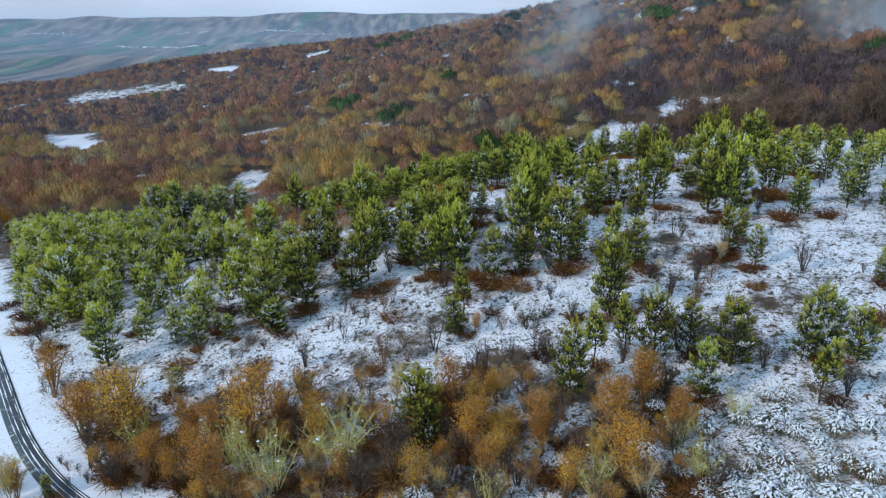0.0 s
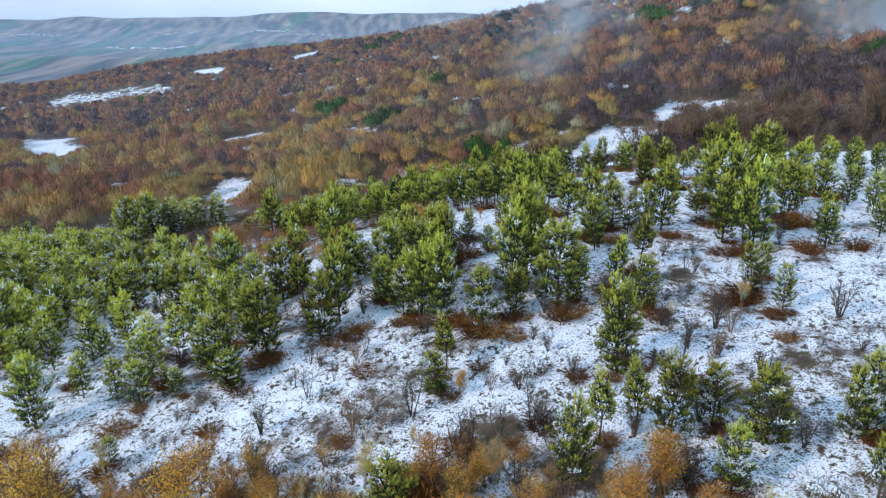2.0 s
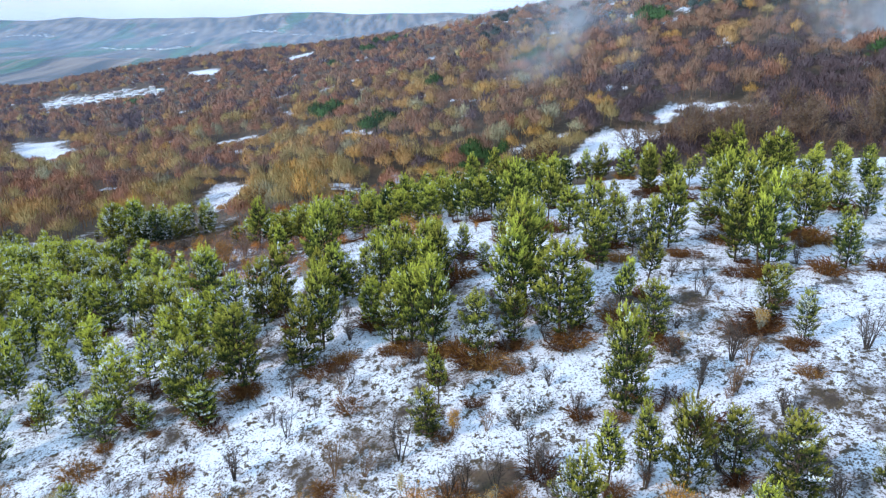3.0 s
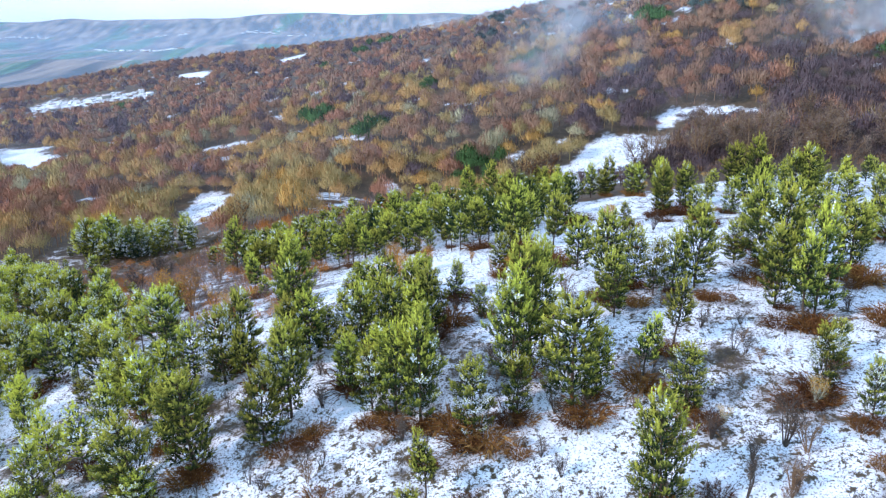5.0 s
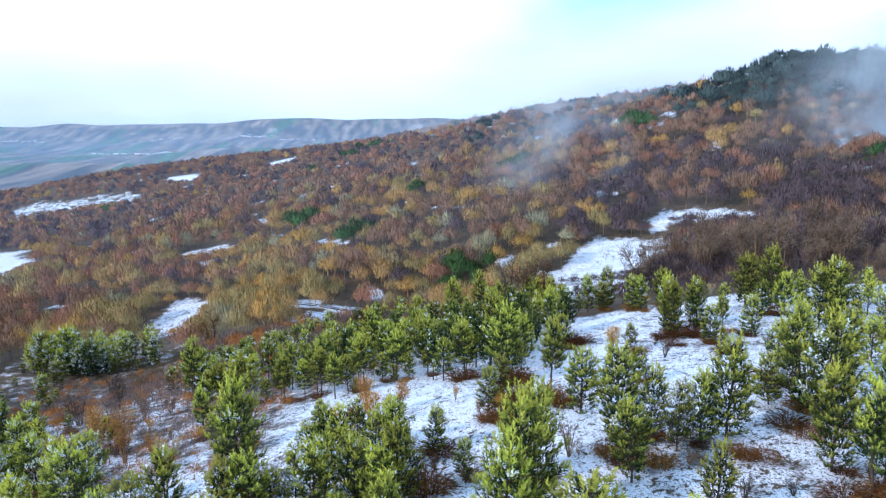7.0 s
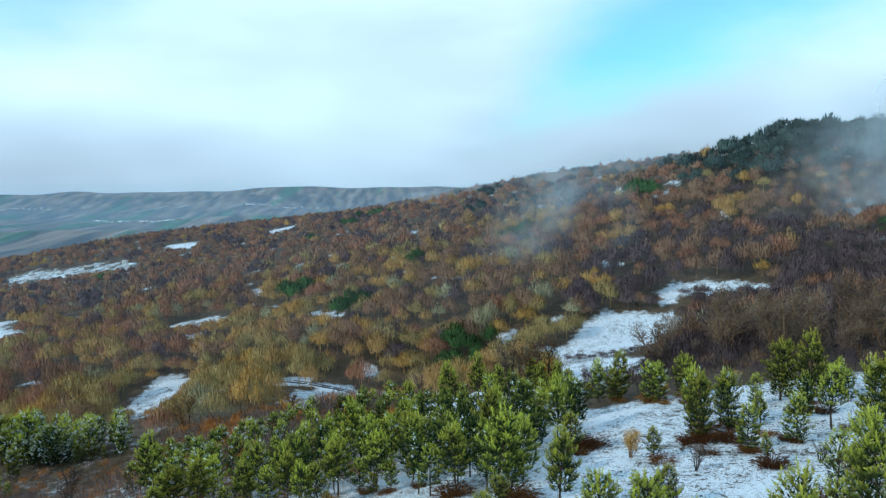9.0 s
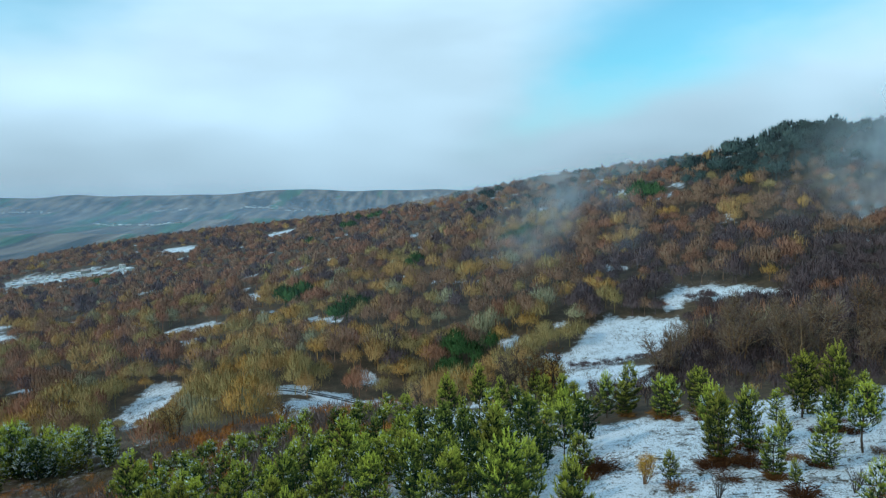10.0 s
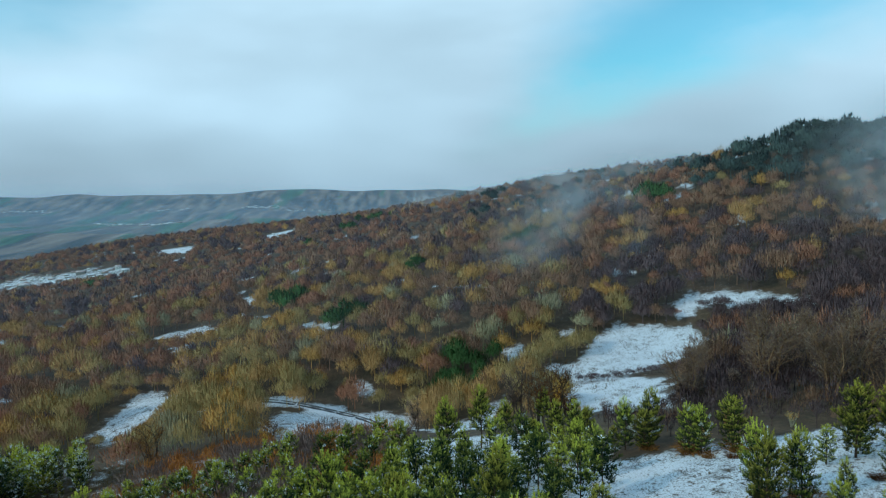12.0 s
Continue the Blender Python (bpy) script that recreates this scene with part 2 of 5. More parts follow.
ROOF = roof_material()
RENDERED = wall_material("rendered_wall", (0.62, 0.60, 0.55), (0.80, 0.78, 0.73))
PANE = wall_material("dark_window_glass", (0.03, 0.035, 0.04), (0.06, 0.065, 0.07))


# ---- lie of the land ----
BROAD = [
    10.6, -0.9, 5.3, -29.6, -5.0, -7.4, 1.7, -7.0, 9.3, -10.3, 17.7, -0.7,
    9.5, -3.1, -18.1, 0.5, 7.3, 8.1, -6.0, 9.7, 2.2, 19.7, 6.4, 11.4,
    31.2, -6.4, -4.1, 27.5, 19.8, 10.1, 7.5, 2.7, 24.3, 37.0, -9.3, 5.5,
]
NEAR = [
    2.6, 0.2, 5.0, -8.4, -0.4, -13.1, 0.8, 0.1, 0.6, -5.3, 0.0, 2.9,
    -2.7, 9.5, -1.7, 4.4, -3.2, -19.4, 2.6, 1.5, 4.2, -1.6, -7.5, 2.5,
    -0.4, 3.7, 1.1, 4.6, 1.9, -12.9,
]
LEVEL = (-20.3, 5.7, 0.2)
PEAK = 32.1


def smooth(a, b, v):
    t = np.clip((v - a) / (b - a), 0, 1)
    return t * t * (3 - 2 * t)


def far_country(x, y):
    """The valley floor and the hills beyond it."""
    x, y = x / 0.68, y / 0.68
    z = np.full_like(x, -88.0)
    z = z + 106 * np.exp(-((y - 4500) / 420) ** 2) * smooth(3200, 1800, np.abs(x + 1000))
    for cx, cy, rx, ry, h in ((-2680, 4450, 300, 260, 34), (-2140, 4430, 260, 260, 40), (-1600, 4480, 360, 300, 30), (-880, 4520, 420, 300, 50),
                              (-60, 4500, 520, 300, 42), (-2300, 3700, 520, 230, 42), (-1300, 3850, 480, 240, 36), (-500, 3800, 420, 220, 30), (-1800, 3000, 600, 200, 14), (-1150, 2250, 420, 130, 20), (-1900, 2500, 380, 150, 26), (-700, 2900, 380, 170, 34), (-2600, 3300, 420, 170, 30), (-1500, 1750, 360, 110, 12), (-2050, 3350, 300, 140, 22)):
        z = z + h * np.exp(-((x - cx) / rx) ** 2 - ((y - cy) / ry) ** 2)
    z = z + 5 * np.sin(x * 0.0061 + y * 0.002) * np.sin(y * 0.0047 + 1.3) + 2.5 * np.sin(x * 0.017) * np.sin(y * 0.013)
    return 35 + 0.68 * (z - 35)


def land(x, y):
    """Height of the ground: swells on a wide and a close grid, one peak, then the valley."""
    x, y = np.asarray(x, float), np.asarray(y, float)
    u, v = np.clip(x, -620, 420), np.clip(y, -60, 1120)
    z = LEVEL[0] + LEVEL[1] * u / 100 + LEVEL[2] * v / 100
    spots = [(cx, cy) for cx in range(-600, 401, 200) for cy in range(0, 1101, 220)]
    for (cx, cy), h in zip(spots, BROAD):
        z = z + h * np.exp(-((u - cx) ** 2 + (v - cy) ** 2) / 45000)
    spots = [(cx, cy) for cx in (-90, -45, 0, 45, 90) for cy in (60, 110, 160, 210, 260, 310)]
    for (cx, cy), h in zip(spots, NEAR):
        z = z + h * np.exp(-((u - cx) ** 2 + (v - cy) ** 2) / 2312)
    z = z + (PEAK - 5) * np.exp(-((u - 252) ** 2 + (v - 505) ** 2) / 6050)
    w = smooth(0, 260, np.maximum(x - 420, 0))
    for span, d in ((420, -620 - x), (420, y - 1080), (300, -60 - y)):
        w = np.maximum(w, smooth(0, span, np.maximum(d, 0)))
    return z * (1 - w) + w * far_country(x, y)


def inside(poly, x, y):
    hit = np.zeros(np.shape(x), bool)
    for (x0, y0), (x1, y1) in zip(poly, poly[1:] + poly[:1]):
        if y0 != y1:
            hit ^= ((y0 > y) != (y1 > y)) & (x < (x1 - x0) * (y - y0) / (y1 - y0) + x0)
    return hit


def off_line(line, x, y):
    """Distance from a broken line."""
    best = np.full(np.shape(x), 1e9)
    for (x0, y0), (x1, y1) in zip(line, line[1:]):
        dx, dy = x1 - x0, y1 - y0
        t = np.clip(((x - x0) * dx + (y - y0) * dy) / (dx * dx + dy * dy), 0, 1)
        best = np.minimum(best, np.hypot(x - x0 - t * dx, y - y0 - t * dy))
    return best


CLEARINGS = [
    [(70, 337), (84, 344), (105, 334), (101, 315), (87, 299), (60, 299), (49, 302), (45, 312), (61, 318)],   # field_upper
    [(44, 256), (48, 291), (62, 297), (78, 286), (59, 219), (48, 210)],   # field_lower
    [(102, 349), (112, 363), (126, 362), (141, 343), (151, 329), (137, 335), (118, 353), (104, 346)],   # field_side
    [(-39, 276), (-39, 294), (-22, 307), (3, 307), (4, 291), (0, 217), (-9, 211), (-19, 225), (-24, 247)],   # clear_road
    [(-101, 309), (-100, 343), (-82, 335), (-83, 308), (-81, 274)],   # clear_left
    [(-133, 428), (-119, 442), (-92, 431), (-94, 417), (-122, 417)],   # strip
    [(-85, 437), (-66, 432), (-67, 419)],   # strip2
    [(-106, 501), (-94, 500), (-88, 470)],   # small1
    [(-220, 509), (-210, 512), (-201, 489)],   # small2
    [(-297, 527), (-269, 519), (-228, 474), (-230, 445), (-258, 458)],   # pond
    [(10, 267), (23, 285), (31, 300), (35, 295), (29, 275), (13, 214)],   # track
    [(-404, 758), (-396, 783), (-342, 755), (-309, 753), (-263, 720), (-248, 690), (-314, 709), (-365, 710)],   # village
    [(-271, 811), (-226, 798), (-217, 760), (-242, 761)],   # f310
    [(-161, 804), (-134, 845), (-125, 778), (-143, 757)],   # f490
    [(48, 670), (76, 663), (70, 651)],   # r1
    [(138, 567), (149, 561), (141, 555)],   # r2
    [(170, 549), (178, 534), (171, 524)],   # r3
    [(165, 456), (176, 450), (169, 444)],   # r4
    [(218, 417), (230, 414), (222, 410)],   # r5
]
LANE = [(-98, 140), (-76.3, 108.3), (-68.5, 97.3), (-61.7, 88.1), (-54.6, 78.8), (-48.4, 70.5), (-42.6, 63.6), (-38.4, 59.4), (-33.6, 55.5), (-24, 49.5), (-6, 41), (20, 30), (60, 14), (120, -8), (200, -30)]
TRACK = [(-70, 318), (-45, 312), (-22, 305), (-13, 301), (-3, 286), (4, 262), (12, 240), (22, 226)]


def wooded(x, y):
    """Where the bare woods grow: past the plantation, out of clearings, lanes and the village."""
    edge = np.where(x < -12, 232 + 10 * np.sin(x * 0.11), np.where(x > 12, 206 + 5 * np.sin(x * 0.13) - 0.6 * np.maximum(x - 35, 0), 214.0))
    ok = y > np.where(x < -112, 150 + 0.6 * (x + 112), edge)
    ok |= (x > 95) & (y > 120 + 0.7 * (200 - x).clip(0))
    ok &= ~((x < -64) & (x > -116) & (y < 256)) & ~((x < -64) & (x > -134) & (y < 228))
    for poly in CLEARINGS:
        for k in (0, 3):
            ok &= ~inside(poly, x, y + k)
    return ok & (off_line(TRACK, x, y) > 3.0) & (off_line(LANE, x, y) > 6.0)


def bare_patch(x, y):
    """Small openings in the woods where snow shows."""
    p = np.sin(x * 0.061 + 2.3 * np.sin(y * 0.027 + 1.0)) * np.sin(y * 0.074 + 2.1 * np.sin(x * 0.033)) + 0.3 * np.sin(x * 0.21 + y * 0.17)
    return smooth(0.95, 1.05, p) * smooth(280, 330, y)


def headroom(x, y):
    """How high the growth downhill of a clearing stands: low at its edge, taller away from it."""
    far_off = np.hypot(x - 8, y - 70) + 1e-6
    ux, uy, z0 = (x - 8) / far_off, (y - 70) / far_off, land(x, y)
    room = np.full(np.shape(x), 99.0)
    for k in range(2, 72, 4):
        qx, qy = x + ux * k, y + uy * k
        hit = np.zeros(np.shape(x), bool)
        for poly in CLEARINGS[:14]:
            hit |= inside(poly, qx, qy)
        zq = land(qx, qy)
        room = np.where(hit, np.minimum(room, zq + (35 - zq) / (far_off + k) * k - z0 + 2.0), room)
    return np.maximum(room, 1.6)


def rank(x, y):
    """Old field ranks in the woods: +1 where a row of tall trees stands, -1 in the gaps."""
    return np.sin(0.165 * y + 2.2 * np.sin(0.021 * x + 0.004 * y) + 1.1 * np.sin(0.057 * x + 1.0))


def wobble(x, y):
    return np.sin(x * 0.21 + 1.7 * np.sin(y * 0.13)) * np.sin(y * 0.17 + 1.3 * np.sin(x * 0.09 + 2))


# ---- mesh helpers ----
def soup(name, co, tri=None, mat=None, tone=None, tip=None, normal=None):
    """A mesh of triangles from arrays; tone is a colour, tip a number and normal a way for each corner point."""
    me = bpy.data.meshes.new(name)
    co = np.ascontiguousarray(co, np.float32).reshape(-1, 3)
    tri = np.arange(len(co)) if tri is None else np.asarray(tri, np.int32).ravel()
    n = len(tri) // 3
    me.vertices.add(len(co))
    me.vertices.foreach_set("co", co.ravel())
    me.loops.add(len(tri))
    me.loops.foreach_set("vertex_index", tri.astype(np.int32))
    me.polygons.add(n)
    me.polygons.foreach_set("loop_start", np.arange(0, 3 * n, 3, dtype=np.int32))
    if tone is not None:
        a = me.attributes.new("tone", "FLOAT_COLOR", "POINT")
        a.data.foreach_set("color", np.c_[tone, np.ones(len(tone))].astype(np.float32).ravel())
    if tip is not None:
        me.attributes.new("tip", "FLOAT", "POINT").data.foreach_set("value", np.asarray(tip, np.float32))
    me.update(calc_edges=True)
    me.validate()
    if normal is not None:
        me.polygons.foreach_set("use_smooth", np.ones(len(me.polygons), bool))
        me.attributes.new("custom_normal", "FLOAT_VECTOR", "POINT").data.foreach_set("vector", np.ascontiguousarray(normal, np.float32).ravel())
    if mat:
        me.materials.append(mat)
    return me


def part(name, me, parent, label=""):
    ob = new(name, me)
    ob.parent = parent
    return tagged(ob, label) if label else ob


def unit(v):
    return v / (np.linalg.norm(v, axis=-1, keepdims=True) + 1e-9)


def slivers(rng, base, way, length, width, face=None):
    """Thin triangles from base along way, turned to face outwards where face is given."""
    n = len(base)
    flat = rng.normal(size=(n, 3)) if face is None else unit(face) + rng.normal(0, 0.25, (n, 3))
    side = unit(np.cross(way, flat)) * (np.asarray(width) * np.ones(n))[:, None] / 2
    tip = base + way * (np.asarray(length) * np.ones(n))[:, None]
    return np.stack([base - side, base + side, tip], 1).reshape(-1, 3)


def tube(line, radii, sides=5):
    """Points and triangles of a tapered tube along a line."""
    line, co, tri = np.asarray(line, float), [], []
    for i, p in enumerate(line):
        d = unit(line[min(i + 1, len(line) - 1)] - line[max(i - 1, 0)])
        a = unit(np.cross(d, (0.31, 0.95, 0.11)))
        b = np.cross(d, a)
        for k in range(sides):
            an = 2 * math.pi * k / sides
            co.append(p + radii[i] * (math.cos(an) * a + math.sin(an) * b))
    for i in range(len(line) - 1):
        for k in range(sides):
            p, q = i * sides + k, i * sides + (k + 1) % sides
            tri += [(p, q, q + sides), (p, q + sides, p + sides)]
    return np.array(co), np.array(tri)


def joined(pieces):
    co, tri, n = [], [], 0
    for c, t in pieces:
        co.append(c)
        tri.append(t + n)
        n += len(c)
    return np.concatenate(co), np.concatenate(tri)


def lump(rng, centre, size):
    """A small rounded, uneven clod."""
    base = np.array([(1, 0, 0), (0, 1, 0), (-1, 0, 0), (0, -1, 0), (0, 0, .7), (0, 0, -.35),
                     (.75, .75, .2), (-.75, .75, .2), (-.75, -.75, .2), (.75, -.75, .2)], float)
    tri = np.array([(0, 6, 4), (6, 1, 4), (1, 7, 4), (7, 2, 4), (2, 8, 4), (8, 3, 4), (3, 9, 4), (9, 0, 4),
                    (6, 0, 5), (1, 6, 5), (7, 1, 5), (2, 7, 5), (8, 2, 5), (3, 8, 5), (9, 3, 5), (0, 9, 5)])
    return np.asarray(centre) + base * size * rng.uniform(0.7, 1.25, (10, 1)), tri


# ---- plants ----
CROWNS = []


def pine(seed, full=1.0, snowy=0.5, bare=0.07):
    """A young pine seven metres high: trunk, whorls of branches, upright brushes of needles, clods of snow."""
    rng = np.random.default_rng(seed)
    high, reach = 7.0, 1.82 * full
    thing = new("pine_tree")
    bend = rng.normal(0, 0.10, 2)
    axis = lambda z: np.array([bend[0] * math.sin(z * 0.6), bend[1] * math.sin(z * 0.5 + 1), z])
    zs = np.linspace(-0.3, high * 0.97, 9)
    co, tri = tube([axis(z) for z in zs], 0.10 * (1 - zs.clip(0) / high) + 0.012, 6)
    part("trunk", soup("pine_trunk", co, tri, PINE_BARK), thing)
    limbs, base, way, length, tips, face, white = [], [], [], [], [], [], []

    frosty = False

    def brush(q, d, out, run, bright, m=12):
        """One shoot: needles all round a short axis."""
        nonlocal frosty
        at = np.linspace(0, 1, m)[:, None]
        d = unit(d + rng.normal(0, 0.15, 3))
        ring = rng.normal(size=(m, 3))
        ring = unit(ring - (ring @ d)[:, None] * d)
        base.append(q + d * run * at)
        way.append(unit(d * 0.75 + ring * (1.0 - 0.45 * at)))
        length.append(rng.uniform(0.17, 0.27, m) * (1.15 - 0.3 * at[:, 0]))
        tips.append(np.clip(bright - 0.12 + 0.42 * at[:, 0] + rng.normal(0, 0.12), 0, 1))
        face.append(out + 0.5 * ring)
        white.append((rng.random(m) < 0.42) & frosty)

    z = high * bare * rng.uniform(0.9, 1.3)
    while z < high * 0.95:
        f = z / high
        profile = (0.72 + 0.9 * (f - 0.1)) if f < 0.36 else (1 - ((f - 0.36) / 0.66) ** 1.7) * 0.97
        turn = rng.uniform(0, 6.3)
        n = int(rng.integers(4, 7))
        for k in range(n):
            an = turn + 6.283 * k / n + rng.normal(0, 0.22)
            run = max(0.22, reach * profile * rng.uniform(0.55, 1.15))
            lift = 0.10 + 0.70 * f + rng.normal(0, 0.12)
            out = np.array([math.cos(an), math.sin(an), 0])
            p0 = axis(z)
            p1 = p0 + out * run * 0.55 + (0, 0, run * 0.50 * lift)
            p2 = p0 + out * run + (0, 0, run * lift + 0.12 * run)
            limbs.append(tube([p0, p1, p2], [0.026, 0.016, 0.006], 3))
            frosty = rng.random() < 0.11 * snowy
            steps = max(1, int(round(run / 0.36)))
            for j in range(steps):
                s = 0.36 + 0.64 * (j + 1) / steps
                p = p0 + (p2 - p0) * s + (p1 - (p0 + p2) / 2) * (1 - abs(2 * s - 1))
                face_out = out * 0.8 + np.array([0, 0, 0.5 + 0.6 * f])
                # light put into the needle colour: paler towards bough ends and treetop
                lit_tone = -0.02 + 0.45 * s ** 2 + 0.42 * f
                brush(p, out * (0.55 - 0.45 * f) + np.array([0, 0, 0.8 + 0.4 * f]), face_out, rng.uniform(0.28, 0.46) * (1 + 0.8 * f), lit_tone, 12 + int(6 * f))
                if run > 0.5:
                    for sg in (-1, 1):
                        side = np.array([-out[1], out[0], 0]) * sg
                        q = p + side * rng.uniform(0.18, 0.48) * (1.35 - s) * min(1.2, run) + (0, 0, rng.uniform(-0.03, 0.12))
                        brush(q, side * 0.4 + out * 0.3 + np.array([0, 0, 0.75]), face_out + side * 0.4, rng.uniform(0.22, 0.4), lit_tone - 0.05, 9)
        frosty = False
        z += high * rng.uniform(0.060, 0.085)
    for k in range(4):
        brush(axis(high * (0.93 - 0.02 * k)) + rng.normal(0, 0.05, 3), np.array([rng.normal(0, 0.2), rng.normal(0, 0.2), 1.0]), np.array([0, 0, 1.0]), 0.5, 0.8, 10)
    for k in range(200):    # inner needles coloured dark for the shade about the trunk and inner boughs
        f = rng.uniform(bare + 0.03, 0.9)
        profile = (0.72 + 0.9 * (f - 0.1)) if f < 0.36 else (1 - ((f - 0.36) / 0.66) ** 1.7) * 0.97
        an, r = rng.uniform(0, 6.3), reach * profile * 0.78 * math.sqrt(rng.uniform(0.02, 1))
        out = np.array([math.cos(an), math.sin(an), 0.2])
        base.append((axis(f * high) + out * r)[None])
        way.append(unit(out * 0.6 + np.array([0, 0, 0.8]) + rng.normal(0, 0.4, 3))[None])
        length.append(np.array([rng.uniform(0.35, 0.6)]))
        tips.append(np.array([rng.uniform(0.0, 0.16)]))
        face.append(out[None])
        white.append(np.zeros(1, bool))
    broad = np.concatenate([np.full(len(b), 0.078 if len(b) > 1 else 0.13) for b in base])
    white = np.concatenate(white).astype(bool)
    co = slivers(rng, np.concatenate(base), np.concatenate(way), np.concatenate(length) * np.where(white, 0.8, 1.0), broad * np.where(white, 1.25, 1.0), np.concatenate(face) + np.where(white, 0.8, 0.0)[:, None] * (0, 0, 1))
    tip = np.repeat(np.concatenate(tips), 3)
    flakes = co.reshape(-1, 9)[white].reshape(-1, 3)
    co, tip = co.reshape(-1, 9)[~white].reshape(-1, 3), tip.reshape(-1, 3)[~white].ravel()
    tagged(part("branchwork", soup("pine_branchwork", *joined(limbs), PINE_BARK), thing), kind="stuff")
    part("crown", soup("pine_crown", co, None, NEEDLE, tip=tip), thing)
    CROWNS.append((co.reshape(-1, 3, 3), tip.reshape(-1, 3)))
    if len(flakes):
        tagged(part("snow", soup("pine_snow", flakes, None, SNOW), thing, "fresh snow caught in the needles"), kind="stuff")
    return thing


def skeleton_of(rng, high, stems, spread, forks):
    """Stems and forks of a shrub or small tree: tubes, and the points and ways of their twigs."""
    pieces, ends, ways = [], [], []
    for _ in range(stems):
        an = rng.uniform(0, 6.3)
        lean = spread * rng.uniform(0.3, 1.0)
        tip = np.array([math.cos(an) * lean * high, math.sin(an) * lean * high, high * rng.uniform(0.72, 0.98)])
        p0 = np.array([math.cos(an) * 0.12, math.sin(an) * 0.12, -0.2])
        mid = (p0 + tip) / 2 + rng.normal(0, 0.05 * high, 3) + (0, 0, 0.05 * high)
        pieces.append(tube([p0, mid, tip], [0.014 * high, 0.009 * high, 0.002 * high], 4))
        for _ in range(forks):
            s = rng.uniform(0.28, 0.95)
            p = (1 - s) ** 2 * p0 + 2 * s * (1 - s) * mid + s * s * tip
            a2 = rng.uniform(0, 6.3)
            d = unit(np.array([math.cos(a2) * 0.75, math.sin(a2) * 0.75, rng.uniform(0.35, 1.1)]))
            q = p + d * high * rng.uniform(0.10, 0.27) * (1.15 - 0.5 * s)
            pieces.append(tube([p, q], [0.006 * high, 0.0015 * high], 3))
            for t in np.linspace(0.35, 1.0, 4):
                ends.append(p + (q - p) * t)
                ways.append(d)
    return pieces, np.array(ends), np.array(ways)


def shrub(name, seed, leaf_mat, bark, high=5.0, stems=5, spread=0.33, forks=9, leaves=10, size=(0.08, 0.16), width=0.055, twigs=4, snowy=0.0, twig=0.022, airy=0.0):
    """A many-stemmed shrub or small tree, built five metres high."""
    rng = np.random.default_rng(seed)
    thing = new(name)
    pieces, ends, ways = skeleton_of(rng, high, stems, spread, forks)
    co, tri = joined(pieces)
    n = len(ends)
    if twigs:
        e, w = np.repeat(ends, twigs, 0), np.repeat(ways, twigs, 0)
        tw = slivers(rng, e, unit(w + rng.normal(0, 0.45, (len(e), 3))), rng.uniform(0.25, 0.6, len(e)), twig)
        tri = np.concatenate([tri, np.arange(len(tw)).reshape(-1, 3) + len(co)])
        co = np.concatenate([co, tw])
    tagged(part("branchwork", soup(name + "_branchwork", co, tri, bark), thing), kind="stuff")
    if leaves:
        keep = ends[:, 2] > high * rng.uniform(airy, airy + 0.3, n)
        e, w = np.repeat(ends[keep], leaves, 0), np.repeat(ways[keep], leaves, 0)
        e = e + rng.normal(0, 0.24, e.shape)
        out = e - np.array([0, 0, 0.45 * high])
        leaf = slivers(rng, e, unit(w * 0.7 + rng.normal(0, 0.7, e.shape)), rng.uniform(*size, len(e)), width, out)
        part("foliage", soup(name + "_foliage", leaf, None, leaf_mat), thing)
    if snowy:
        clods = [lump(rng, p, rng.uniform(0.05, 0.12) * np.array([1.3, 1.3, 0.6])) for p in ends if rng.random() < snowy]
        tagged(part("snow", soup(name + "_snow", *joined(clods), SNOW), thing, "white clods of fresh snow"), kind="stuff")
    return thing


def clump(name, seed, mat, blades, high, wide, width, snow=0):
    """A low clump of arching fronds or stalks."""
    rng = np.random.default_rng(seed)
    thing = new(name)
    an = rng.uniform(0, 6.3, blades)
    r = wide * np.sqrt(rng.uniform(0, 1, blades))
    base = np.c_[r * np.cos(an) * 0.7, r * np.sin(an) * 0.7, np.full(blades, -0.05)]
    way = unit(np.c_[np.cos(an) * 0.7 * r / wide, np.sin(an) * 0.7 * r / wide, np.full(blades, 0.9)] + rng.normal(0, 0.3, (blades, 3)))
    ln = high * rng.uniform(0.5, 1.05, blades)
    one = slivers(rng, base, way, ln, width)
    mid = base + way * ln[:, None] * rng.uniform(0.45, 0.9, (blades, 1))
    two = slivers(rng, mid, unit(way * 0.3 + np.c_[np.cos(an), np.sin(an), -0.25 + 0 * an] + rng.normal(0, 0.35, (blades, 3))), ln * 0.5, width * 1.3)
    part("fronds", soup(name + "_fronds", np.concatenate([one, two]), None, mat), thing)
    if snow:
        n = snow * 34
        an = rng.uniform(0, 6.3, n)
        r = wide * np.sqrt(rng.uniform(0, 1, n)) * 0.85
        top = np.c_[r * np.cos(an), r * np.sin(an), high * (0.85 - 0.55 * (r / wide) ** 2) * rng.uniform(0.7, 1.0, n)]
        droop = unit(np.c_[np.cos(an), np.sin(an), np.full(n, -0.35)] + rng.normal(0, 0.25, (n, 3)))
        white = slivers(rng, top, droop, rng.uniform(0.10, 0.24, n), 0.085, np.tile((0.0, 0.0, 1.0), (n, 1)))
        tagged(part("snow", soup(name + "_snow", white, None, SNOW), thing, "stalks bent under fresh snow"), kind="stuff")
    return thing


